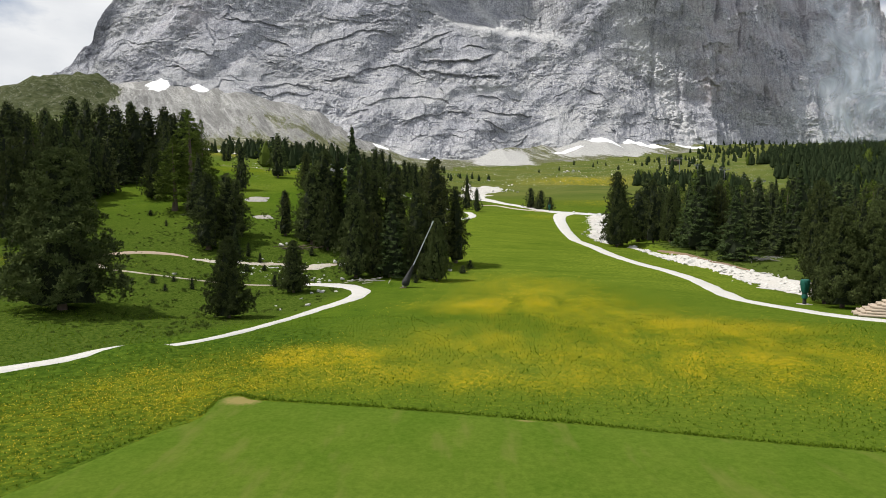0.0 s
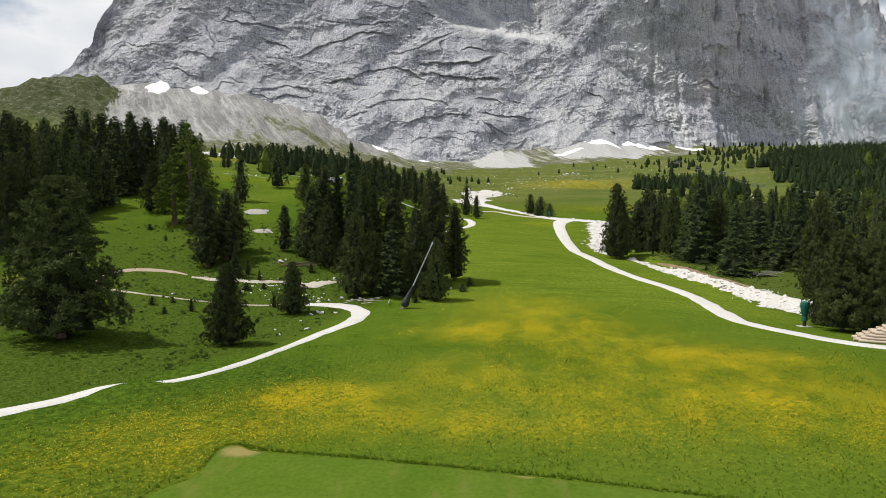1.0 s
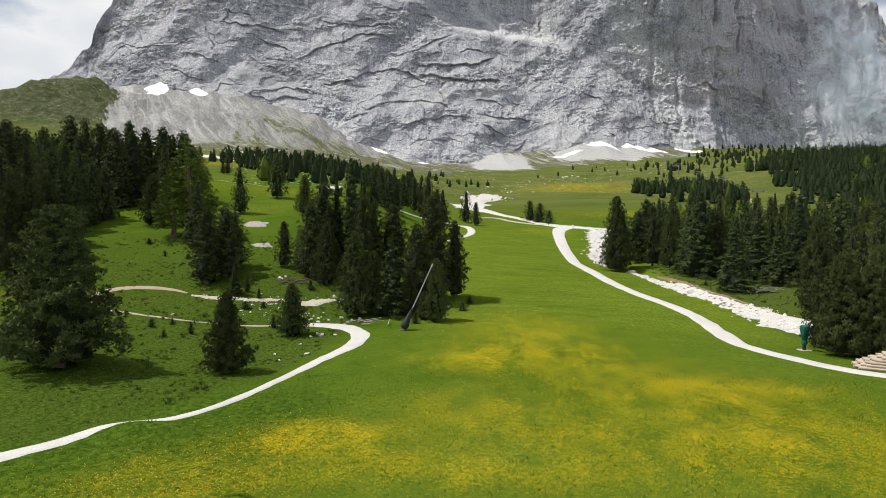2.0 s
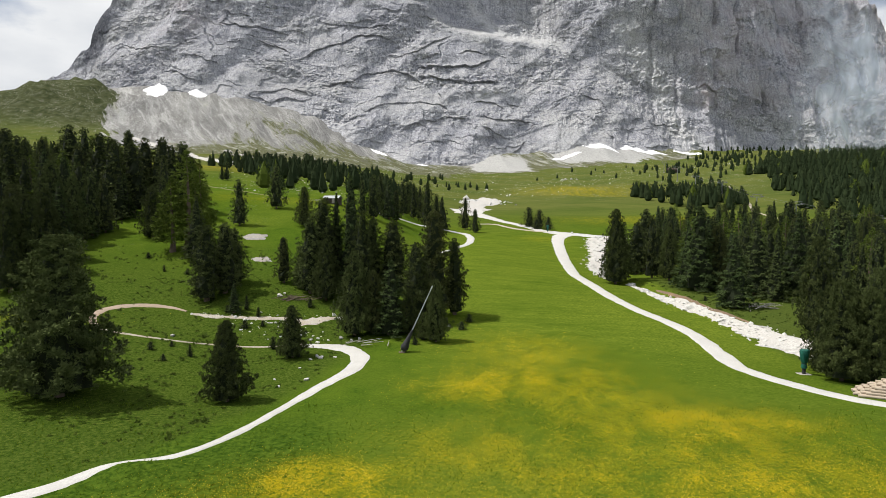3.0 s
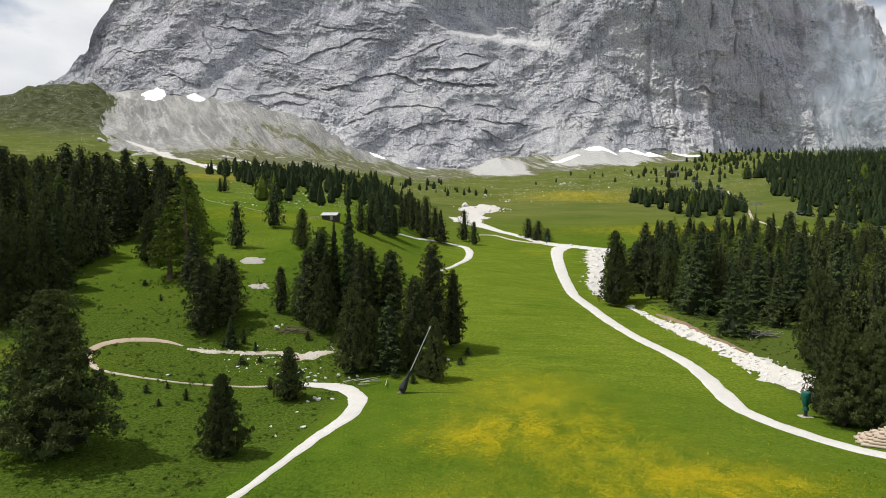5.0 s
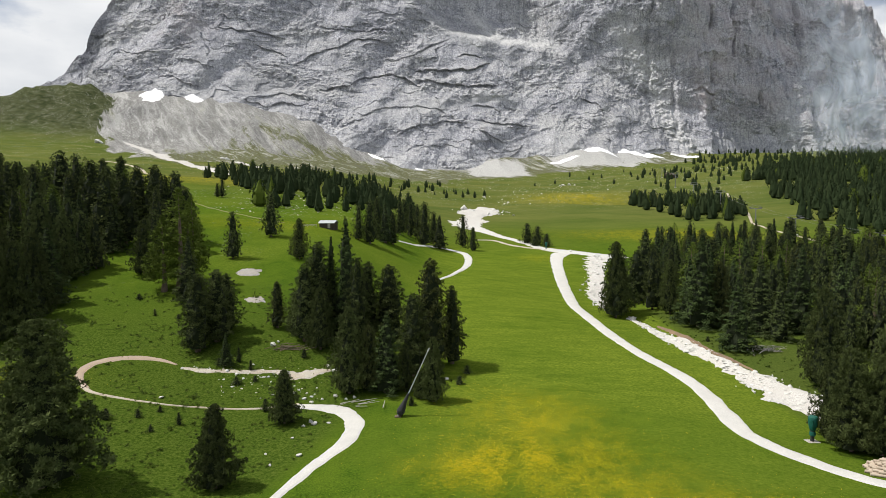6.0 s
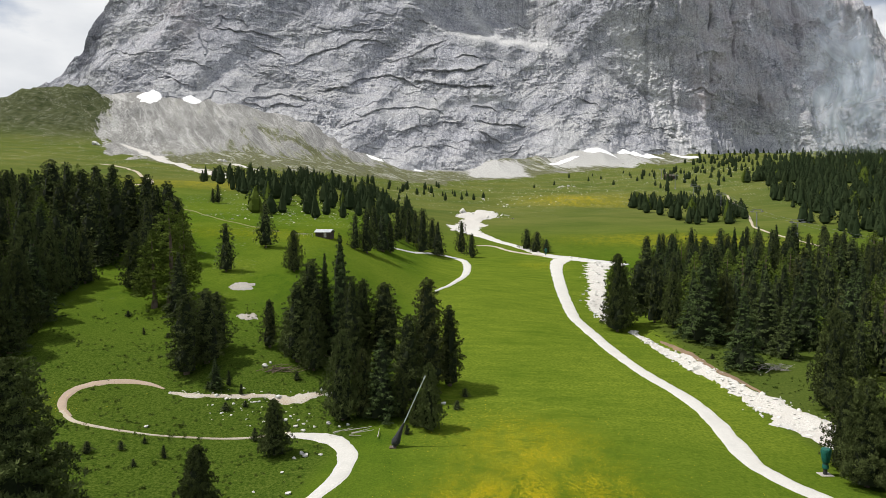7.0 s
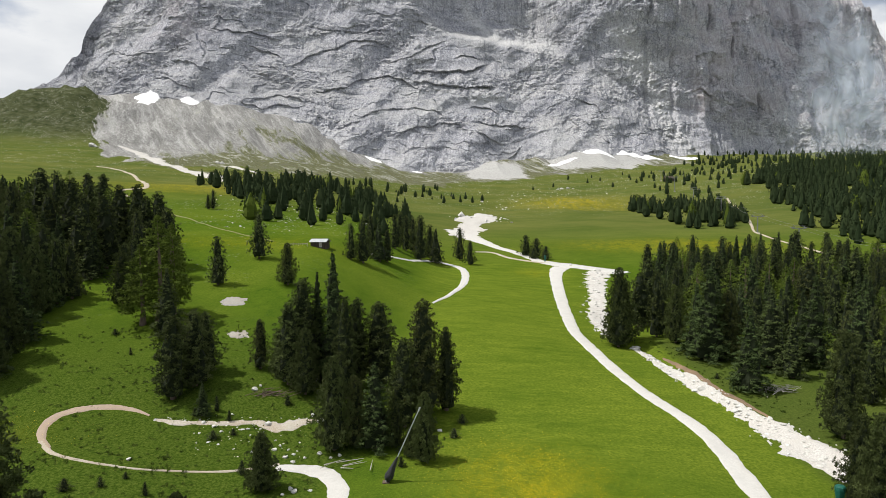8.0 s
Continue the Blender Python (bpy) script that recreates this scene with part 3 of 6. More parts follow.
def patch(name, cx, cy, rx, ry, turn, mat, label, category, seed, rough=0.35, rise=0.0, kind="structure", n=64):
    """An irregular sheet draped on the ground."""
    a = np.linspace(0, 2 * math.pi, n, endpoint=False)
    rim = 1 + rough * fbm(np.cos(a) * 1.2 + seed * 3.3, np.sin(a) * 1.2 - seed * 1.7, 5, seed, 0.6)
    levels = np.linspace(0.12, 1, 9)
    vs, hs = [], []
    for q in levels:
        vs.append(np.stack([np.cos(a) * rim * q * rx, np.sin(a) * rim * q * ry], 1))
        hs.append(np.full(n, (1 - q ** 4)))
    p = np.vstack(vs)
    h = np.concatenate(hs)
    ct, st = math.cos(turn), math.sin(turn)
    x, y = cx + p[:, 0] * ct - p[:, 1] * st, cy + p[:, 0] * st + p[:, 1] * ct
    z = land(x, y) + (lift(y) + rise) * h - 0.06 * (1 - h)
    i = np.arange(len(levels) - 1)[:, None] * n + np.arange(n)[None]
    j = np.arange(len(levels) - 1)[:, None] * n + (np.arange(n)[None] + 1) % n
    f = np.stack([i, i + n, j + n, j], -1).reshape(-1, 4)
    v = np.column_stack([x, y, z])
    centre = len(v)
    v = np.vstack([v, [cx, cy, float(land(cx, cy)) + float(lift(cy)) + rise]])
    me = mesh_of(name, v, f, mat, True)
    bm = bmesh.new()
    bm.from_mesh(me)
    bm.verts.ensure_lookup_table()
    for q in range(n):
        fc = bm.faces.new((bm.verts[centre], bm.verts[q], bm.verts[(q + 1) % n]))
        fc.smooth = True
    bm.normal_update()
    bm.to_mesh(me)
    bm.free()
    return tagged(new(name, me), label, category, kind=kind)


# gravel tracks
ribbon("path_1", [(-52, 26, 2.2), (-38, 34.5, 2.2), (-30, 39.8, 2.2), (-25.3, 45.2, 1.4), (-21.4, 47.8, 1.15), (-18.6, 52.4, 1.15), (-16.0, 61.9, 1.35),
                  (-13.9, 68.9, 1.9), (-11.6, 74.2, 2.3), (-11.2, 80.6, 2.9), (-13.2, 85.2, 3.0), (-16.5, 87.0, 2.6), (-20.5, 87.6, 1.6)],
       GRAVEL, "pale gravel path winding across the meadow", seed=1, wobble=0.2)
ribbon("path_2", [(-20.3, 88.4, 0.7), (-25.8, 86.7, 0.5), (-32, 85.5, 0.4), (-39.3, 84.6, 0.4), (-48.4, 86.5, 0.6), (-53.0, 90.2, 0.9)],
       TRAIL, "narrow stony footpath through rough pasture", seed=2, wobble=0.4)
ribbon("path_3", [(-50.6, 88.2, 0.6), (-53.6, 91.2, 1.2), (-55.6, 95.0, 1.7), (-55.6, 98.3, 1.9), (-52.2, 100.8, 1.9), (-48.6, 101.2, 1.5), (-45.5, 100.6, 0.9), (-42.5, 99.0, 0.3)],
       BERM, "brown earth bend of the footpath", seed=3, wobble=0.25)
ribbon("road_1", [(72, 48, 2.6), (57.5, 56.6, 2.6), (47.9, 64.1, 2.7), (45.5, 66.3, 2.7), (43.1, 69.6, 2.8), (41.3, 73, 3.0), (40.2, 76.5, 3.2), (39.9, 79.5, 3.3), (40.2, 83.1, 3.4), (41.2, 89, 3.4),
                  (41.9, 96.6, 3.3), (41.5, 104, 3.3), (39.9, 111, 3.2), (38.2, 122, 3.2), (36.4, 141, 3.3), (36.0, 160, 3.6), (38.2, 180, 4.0), (41.4, 203.5, 4.4), (49, 250, 5.5), (55, 268, 9)],
       GRAVEL, "white gravel road along the edge of the forest", "road", seed=4, wobble=0.13)
ribbon("road_2", [(78, 252, 9), (66, 266, 10), (54, 277, 9), (48, 284, 6), (43, 302, 6), (32.3, 326, 6), (25, 350, 9), (19, 378, 16), (18, 410, 24)],
       GRAVEL, "white gravel road crossing the meadow", "road", seed=5, wobble=0.2, step=2.0)
ribbon("road_3", [(50, 278, 2.0), (36, 290, 2.2), (29, 305, 2.0), (20, 308, 1.2)], TRAIL, "faint grassy wheel track beside the road", "road", seed=6, step=2.0)
ribbon("path_4", [(-24, 214, 1.4), (-12, 240, 1.4), (-2, 266, 2.2), (6, 269, 3.2), (11.0, 258, 3.4), (11.8, 238, 3.2), (9.4, 214, 2.6), (4.8, 195, 1.5), (-0.6, 182, 0.7)],
       GRAVEL, "pale gravel track curving below the pines", seed=7, step=1.2)
ribbon("path_5", [(-345, 622, 2.0), (-310, 600, 2.6), (-256, 521, 3.0), (-212, 446, 3.2), (-187, 396, 3.4), (-192, 380, 2.6), (-178, 349, 1.8), (-160, 325, 1.2)], TRAIL, "earth track on the far pasture", seed=8, step=2)
ribbon("path_6", [(-125, 282, 1.2), (-112, 269, 1.2), (-100, 257, 0.6), (-82, 233, 0.6), (-70, 219, 0.6), (-52, 204, 0.5)], TRODDEN, "thin footpath across the slope", seed=9, step=2)
ribbon("path_7", [(300, 620, 2.0), (262, 525, 2.2), (238, 460, 2.2), (204, 384, 1.6), (196, 330, 1.6), (192, 293, 2), (184, 255, 2)], TRAIL, "pale earth service track under the chairlift", seed=10, step=3)
ribbon("stream_bed_1", [(-470, 905, 6), (-450, 888, 10), (-423, 865, 14), (-380, 800, 12), (-337, 738, 16), (-277, 654, 13), (-240, 612, 15), (-200, 552, 13), (-180, 520, 4)], RUBBLE,
       "dry stream bed of pale limestone shingle", "stream bed", 0.55, 15, 3.0)
ribbon("stream_bed_2", [(-260, 735, 3), (-233, 704, 8), (-205, 672, 7), (-185, 651, 2)], RUBBLE, "dry stream bed of pale limestone shingle", "stream bed", 0.55, 16, 3.0)
patch("quarry", 22, 420, 12, 55, -0.12, RUBBLE, "pale open gravel pit in the pasture", "gravel pit", 3, 0.45, 0.1)
patch("quarry", 34, 492, 12, 36, -0.3, RUBBLE, "heap of limestone rubble beside the pit", "gravel pit", 5, 0.4, 1.2)
# cut bank of rubble on the forest side of the road
ribbon("gravel_bank_1", [(68, 256, 9), (60, 230, 7), (55.2, 210, 5.5), (50.6, 194, 5.5), (46.6, 174, 6), (45.8, 164, 5), (44.5, 155, 2)], RUBBLE,
       "bank of broken white limestone beside the forest", "gravel bank", 0.55, 11, 1.0, 8)
ribbon("gravel_bank_2", [(46.4, 148, 1.0), (48.3, 134, 2.8), (49.8, 122, 3.4), (51.2, 112, 2.6), (52.3, 104.5, 3.6), (54.1, 98.5, 6.2), (55.2, 93, 6.8), (55.6, 87, 5.2), (58, 82.5, 4.2), (61.5, 79, 4), (66, 74, 3)], RUBBLE,
       "bank of broken white limestone beside the forest", "gravel bank", 0.5, 12, 0.7, 8)
ribbon("earth_bank_2", [(50.0, 138, 0.5), (51.4, 128, 1.3), (52.0, 119, 1.5), (53.2, 110, 1.1), (54.6, 104, 0.6)], BARE_SOIL,
       "crumbling brown soil lip above the limestone bank", "earth bank", 0.8, 14, 0.5, 6)
ribbon("earth_bank", [(-41, 97.8, 0.6), (-38, 97.6, 1.5), (-33, 98.2, 1.0), (-27, 99.1, 1.4), (-23, 98.6, 2.8), (-20, 99.6, 2.2), (-18, 100.5, 0.5)], BANK,
       "crumbling pale earth bank above the path", "earth bank", 0.7, 13, 0.5, 6)
patch("bare_patch", -45.0, 144, 3.4, 2.6, 0.2, BAREROCK, "bare pale rock showing through the turf", "bare ground", 21, 0.4, 0.1)
patch("bare_patch", -38.5, 127.5, 2.6, 1.6, -0.5, BAREROCK, "bare pale rock showing through the turf", "bare ground", 22, 0.4, 0.1)
patch("bare_patch", -21.5, 112.0, 2.2, 1.6, 0.2, BAREROCK, "bare pale rock showing through the turf", "bare ground", 23)
# old snow at the foot of the wall
for k, (x, y, rx, ry, turn, tag) in enumerate([
        (-556, 1178, 24, 52, 0.35, "bright"), (-478, 1180, 17, 22, 0.7, "bright"), (-70, 1165, 46, 7, -0.55, "thin"), (-120, 1160, 16, 7, -0.3, "thin"),
        (432, 1288, 60, 14, 0.15, "bright"), (330, 1252, 42, 9, -0.2, "thin"), (545, 1322, 34, 9, 0.1, "bright"), (255, 1205, 36, 6, 0.4, "thin")]):
    patch("snow_patch", x, y, rx, ry, turn, SNOW, tag + " old snow lying at the foot of the rock wall", "snow patch", 40 + k, 0.25, 1.5, "structure", 48)


def build_lawn():
    edge = spline([(-34, 2), (-24, 12), (-17.2, 22.2), (-15.2, 26.3), (-13.9, 29.4), (-12.7, 31.4), (-12.9, 34.4), (-11.9, 35.0), (-10.6, 34.2), (-6.4, 33.4), (-2.6, 32.6), (6.3, 30.5),
                   (14.1, 28.3), (20.4, 26.8), (34, 23), (60, 14)], 0.35)
    edge[:, 1] -= 0.65
    edge = edge + np.stack([fbm(edge[:, 0] / 1.1, edge[:, 1] / 1.1, 3, 81), fbm(edge[:, 0] / 1.1, edge[:, 1] / 1.1, 3, 82)], 1) * 0.06
    low = np.column_stack([np.linspace(-34, 60, len(edge)), np.full(len(edge), -8.0)])
    rows = []
    for q in np.concatenate([[0, 0.006, 0.02], np.linspace(0.06, 1, 30)]):
        p = edge * (1 - q) + low * q
        rows.append(np.column_stack([p, land(p[:, 0], p[:, 1]) + (-0.05 if q == 0 else 0.055)]))
    v = np.stack(rows, 1).reshape(-1, 3)
    me = mesh_of("lawn", v, grid_faces(len(edge), len(rows)), LAWN, True)
    tagged(new("lawn", me), "close-mown green turf with a yellowed worn corner", "lawn", kind="structure")
    return edge


LAWN_EDGE = build_lawn()

# ---- the rock wall ----
TOP = ([-1100, -960, -880, -850, -825, -810, -792, -777, -756, -660, -200, 300, 960, 1100, 1172, 1205, 1245, 1275, 1340, 1560, 1700],
       [225, 262, 292, 312, 335, 385, 425, 500, 580, 660, 700, 760, 900, 820, 660, 602, 515, 440, 350, 250, 220])


# height above the foot at which the wall steepens, by x: the lit slabs end along a slanting line
KNEE = smooth_table([-1200, 190, 270, 390, 480, 570, 700, 820, 1800], [420, 420, 340, 235, 175, 140, 95, 60, 50], -1200, 1800, 30)


def face_y(x, z):
    """Distance of the wall before its relief."""
    h = np.maximum(z - np.interp(x, *FOOT_Z), -40)
    knee = np.interp(x, *KNEE)
    y = np.interp(x, *FOOT_Y) + 0.72 * np.minimum(h, knee) + 0.22 * np.maximum(h - knee, 0)
    # broad bays and buttresses
    d = x * 0.80 - z * 0.60
    e = x * 0.60 + z * 0.80
    y = y + 60 * fbm(x / 420, z / 600, 2, 101) - 9 * ridged(d / 120, e / 330, 2, 104) * sstep(520, 300, x) - 9 * fbm(x / 110, z / 95, 2, 105)
    # slab terrace that leans back in the middle
    y = y + 60 * sstep(0.0, 1.0, (z - (455 - 0.16 * (x - 60))) / 60) * sstep(-60, 60, x) * sstep(330, 220, x)
    # the right-hand wall stands far back and turns out of the sun
    y = y + 0.11 * np.where(x < 560, np.clip(x - 280, 0, 280) ** 2 / 560, np.clip(x, 0, 1400) - 420) * sstep(-60, 20, h)
    # pillars of the right-hand wall
    y = y - 8 * ridged(x / 62 + 0.12 * fbm(x / 40, z / 90, 2, 7), z / 520, 2, 108) * sstep(420, 640, x)
    return y


LEDGES = []


def ledge(points, over=9.0, under=7.0, reach=16.0, drop=14.0):
    """A lip of rock along points (x, z): rock stands out above it and is hollow below."""
    LEDGES.append((np.asarray(points, float), over, under, reach, drop))


ledge([(-314, 365), (-270, 397), (-224, 413), (-180, 441), (-104, 433)], 8, 7)
ledge([(-255, 301), (-190, 312), (-160, 339), (-114, 349), (-77, 340), (-43, 319)], 9, 8)
ledge([(-51, 360), (20, 363), (81, 366), (122, 396)], 16, 10)
ledge([(-51, 336), (7, 329), (56, 322), (136, 326)], 10, 12)
ledge([(-115, 384), (-55, 396), (-24, 423), (27, 450)], 8, 6)
ledge([(-161, 235), (-110, 261), (-63, 267), (19, 261)], 6, 6)
ledge([(-85, 195), (-50, 216), (-22, 226), (18, 234), (67, 228)], 7, 7)
ledge([(74, 240), (111, 229), (161, 231), (203, 226)], 7, 7)
ledge([(78, 210), (109, 199), (138, 181)], 8, 7)
ledge([(64, 275), (102, 273), (144, 254)], 6, 6)
ledge([(-484, 441), (-421, 440), (-378, 441), (-339, 430)], 8, 6)
ledge([(-405, 409), (-359, 398), (-327, 382)], 7, 10)
ledge([(318, 304), (358, 294), (377, 252)], 8, 8)
ledge([(-579, 314), (-551, 324), (-475, 291)], 7, 7)
ledge([(-203, 213), (-150, 231)], 5, 6)
ledge([(39, 399), (70, 409), (102, 402)], 8, 12)
ledge([(-553, 366), (-502, 356), (-453, 337)], 6, 6)
ledge([(-381, 272), (-322, 289), (-251, 275)], 6, 5)
ledge([(138, 269), (178, 272)], 5, 5)
ledge([(605, 338), (628, 342), (671, 318)], 9, 10)
ledge([(-281, 470), (-182, 461), (-106, 469)], 7, 5)
ledge([(-701, 402), (-629, 376), (-577, 384)], 6, 6)
ledge([(479, 236), (543, 243), (580, 219)], 5, 5)
ledge([(-26, 171), (18, 179), (52, 172)], 5, 5)


def build_mountain():
    xs = np.concatenate([np.linspace(-1060, 1230, 920), np.linspace(1250, 1640, 24)])
    low_n, high_n = 264, 14
    nx, nh = len(xs), low_n + high_n
    foot = np.interp(xs, *FOOT_Z) - 38
    top = np.interp(xs, *TOP) + 16 * ridged(xs / 45, xs * 0 + 2.2, 4, 201) * sstep(-1000, -860, xs) - 6
    # close rows up to 580 m, wider ones on the summit above
    cap = np.minimum(top * 0.97 + foot * 0.03, 580)
    X = np.repeat(xs[:, None], nh, 1)
    Z = np.concatenate([foot[:, None] + (cap - foot)[:, None] * np.linspace(0, 1, low_n)[None] ** 1.04,
                        cap[:, None] + (top - cap)[:, None] * np.linspace(0, 1, high_n + 1)[None, 1:]], 1)
    Y = face_y(X, Z)
    # beds dip and roll across the wall
    warp = 45 * fbm(X / 260, Z / 260, 3, 211) + 0.10 * X * sstep(-900, 100, X) - 0.13 * (X - 100) * sstep(0, 300, X)
    soft = 1 - 0.75 * sstep(430, 640, X)
    for period, amp, seed in ((52, 2.4, 221), (21, 1.2, 222)):
        u = (Z + warp + 5 * fbm(X / 70, Z / 70, 3, seed)) / period
        saw = u - np.floor(u)
        prof = np.where(saw < 0.14, saw / 0.14, 1 - (saw - 0.14) / 0.86)
        Y = Y - amp * soft * prof * np.clip(0.25 + 1.5 * fbm(X / 130, Z / 80, 3, seed + 9), 0, 1.5)
    # joints, ribs and crags
    # smooth slabs alternate with broken zones
    wild = 0.25 + 1.25 * sstep(-0.22, 0.28, fbm(X / 170, Z / 75, 3, 232))
    Y = Y - 3.0 * ridged((X - 0.5 * Z) / 90, (Z + 0.4 * X) / 80, 3, 231, 0.5) - (0.5 + 0.8 * sstep(200, 500, X)) * ridged(X / 13 + fbm(X / 50, Z / 90, 2, 6), Z / 90, 3, 242, 0.6) - 1.4 * wild * ridged(X / 19 + fbm(X / 60, Z / 60, 2, 5), Z / 28, 3, 241, 0.7)
    wx, wz = X + 9 * fbm(X / 38, Z / 38, 2, 243), Z + 9 * fbm(X / 38, Z / 38, 2, 244)
    Y = Y - 2.4 * blocks(wx / 52, wz / 36, 245) - 1.2 * wild * blocks(wx / 17, wz / 13, 246)
    Y = Y - 0.7 * wild * fbm(X / 9, Z / 6, 3, 251, 0.8) - 0.8 * wild * blocks(X / 8.5, Z / 7.5, 247)
    # thin open partings along the rolling beds
    roll = warp + 26 * fbm(X / 90, Z / 90, 4, 226, 0.6)
    for period, deep, seed in ((61, 1.8, 227), (37, 1.1, 228)):
        u = (Z + roll * (1.0 if seed == 227 else 1.3)) / period
        gap = (u - np.floor(u)) * period
        gate = sstep(0.10, 0.30, fbm(X / 150, Z / 60, 3, seed)) * (1 - 0.8 * sstep(430, 640, X))
        Y = Y + gate * deep * np.exp(-(gap - 4.5) ** 2 / 4.0) - gate * 1.5 * np.exp(-np.clip(gap - 6, 0, 99) / 9.0) * (gap > 6)
    for pts, over, under, reach, drop in LEDGES:
        x0, x1 = pts[0, 0], pts[-1, 0]
        zl = np.interp(X, pts[:, 0], pts[:, 1]) + 5 * fbm(X / 26, X * 0 + x0, 3, 261)
        ends = sstep(x0 - 6, x0 + 22, X) * sstep(x1 + 6, x1 - 22, X)
        dz = Z - zl
        Y = Y + ends * 0.45 * np.where(dz > 0, -over * np.exp(-np.clip(dz, 0, 900) / (0.8 * reach)), under * np.exp(np.clip(dz, -900, 0) / (0.42 * drop)))
    # deep upright joints of the right-hand pillars
    for k, x0 in enumerate((500, 560, 655, 720, 800, 870, 965, 1060, 1170, 1260)):
        line = x0 + 14 * fbm(Z / 110, Z * 0 + k, 3, 290 + k) + 0.05 * (Z - 300)
        Y = Y + 12 * np.exp(-((X - line) / 5.0) ** 2) * sstep(200, 300, Z) * np.clip(0.6 + fbm(Z / 70, Z * 0 + k, 2, 295), 0.1, 1.3)
    # open gully
    gx = np.interp(Z, [180, 246, 300, 342, 418, 480, 540], [582, 546, 532, 524, 484, 448, 415]) + 10 * fbm(Z / 40, Z * 0, 2, 271)
    gully = np.exp(-((X - gx) / 30) ** 2) * sstep(560, 470, Z)
    Y = Y + 3 * gully
    Y = Y + 3.5 * gully * fbm(X / 9, Z / 9, 3, 272)
    front = np.stack([X, Y, Z], -1)
    # the far side falls away behind the crest
    back = []
    for k, (dy, f) in enumerate(((60, 0.97), (260, 0.7), (700, 0.2))):
        zz = foot + (top - foot) * f
        back.append(np.stack([xs, Y[:, -1] + dy + 20 * fbm(xs / 60, xs * 0 + k, 3, 281), zz], -1))
    v = np.concatenate([front, np.stack(back, 1)], 1)
    me = mesh_of("mountain", v.reshape(-1, 3), grid_faces(nx, nh + 3), ROCKFACE, False)
    pad = np.zeros((nx, 3))
    ochre = sstep(480, 680, X) * sstep(230, 330, Z) * 0.4 + 0.9 * np.exp(-((X - 632) / 26) ** 2 - ((Z - 318) / 26) ** 2) \
        + 0.5 * np.exp(-((X + 560) / 60) ** 2 - ((Z - 470) / 60) ** 2)
    add_attr(me, "ochre", np.concatenate([np.clip(ochre, 0, 1), pad], 1))
    debris = 0.6 * gully + 0.7 * np.exp(-((Z - np.interp(X, [60, 93, 156, 291], [585, 540, 476, 457])) / 24) ** 2) * sstep(50, 90, X) * sstep(320, 270, X)
    # paler patches at set places on the wall
    for cx, cz, rx, rz, much in ((104, 295, 60, 16, 0.5), (110, 461, 70, 26, 0.5), (250, 197, 60, 22, 0.45), (-60, 250, 90, 14, 0.25), (-380, 300, 90, 20, 0.25)):
        debris = debris + much * np.exp(-((X - cx) / rx) ** 2 - ((Z - cz - 10 * fbm(X / 30, Z / 30, 2, 12)) / rz) ** 2)
    debris = debris + 0.25 * sstep(40, 10, Z - foot[:, None] - 38 - 10 * fbm(X / 30, Z / 30, 2, 9))
    add_attr(me, "debris", np.concatenate([np.clip(debris, 0, 1), pad], 1))
    tagged(new("mountain", me), "huge grey limestone rock wall with ledges and gullies", "mountain", kind="structure")


build_mountain()



def mist_cloud():
    """Wisps of cloud that hang before the right-hand wall: thin bulging veils one behind another."""
    g = tagged(new("mist_cloud"), "thin pale wisps of cloud drifting before the rock wall", "cloud")
    for k, (cx, cy, cz, rx, rz, dens) in enumerate([(880, 1290, 330, 95, 230, 0.9), (950, 1330, 300, 100, 180, 0.75), (990, 1370, 260, 130, 130, 0.85), (900, 1345, 450, 110, 130, 0.7),
                                                    (1080, 1300, 250, 150, 190, 1.0), (850, 1325, 260, 90, 150, 0.5), (1020, 1265, 170, 150, 120, 0.8)]):
        n = 36
        u, v = np.meshgrid(np.linspace(-1, 1, n), np.linspace(-1, 1, n), indexing="ij")
        x = cx + rx * u + 14 * fbm(v * 1.5 + k, u, 2, 300 + k)
        z = cz + rz * v
        y = cy + 26 * (u * u + v * v) + 16 * fbm(u * 2 + k * 3, v * 2, 3, 310 + k)
        me = mesh_of("veil", np.stack([x, y, z], -1).reshape(-1, 3), grid_faces(n, n), MIST, True)
        add_attr(me, "thick", dens * np.clip(1 - (u * u + v * v), 0, 1) ** 1.2)
        part_mesh("veil", me, g)


mist_cloud()

# ---- trees ----
def tuft_blades(base, axis, length, width, count, spread, rng, corners=4):
    """Sprays of needles: folded lance-shaped blades fanned about an axis. Arrays of bases and axes."""
    n = len(base)
    ref = np.where(np.abs(axis[:, 2:3]) < 0.9, np.array([[0, 0, 1.0]]), np.array([[1.0, 0, 0]]))
    e1 = np.cross(axis, ref)
    e1 /= np.linalg.norm(e1, axis=1)[:, None]
    e2 = np.cross(axis, e1)
    V, F = [], []
    for k in range(count):
        a = rng.uniform(0, 2 * math.pi, n)[:, None]
        s = (spread * rng.uniform(0.25, 1.0, n))[:, None]
        side = np.cos(a) * e1 + np.sin(a) * e2
        d = axis + side * s
        d /= np.linalg.norm(d, axis=1)[:, None]
        w = np.cross(d, side)
        w /= np.linalg.norm(w, axis=1)[:, None] + 1e-9
        L = (length * rng.uniform(0.7, 1.25, n))[:, None]
        W = (width * rng.uniform(0.7, 1.3, n))[:, None]
        mid = base + d * L * 0.5
        if corners == 4:
            V.append(np.stack([base, mid + w * W, base + d * L, mid - w * W], 1))
        else:
            V.append(np.stack([base + d * L * 0.2 + w * W, base + d * L, base + d * L * 0.2 - w * W], 1))
    V = np.concatenate(V).reshape(-1, 3)
    F = np.arange(len(V)).reshape(-1, corners)
    return V, F


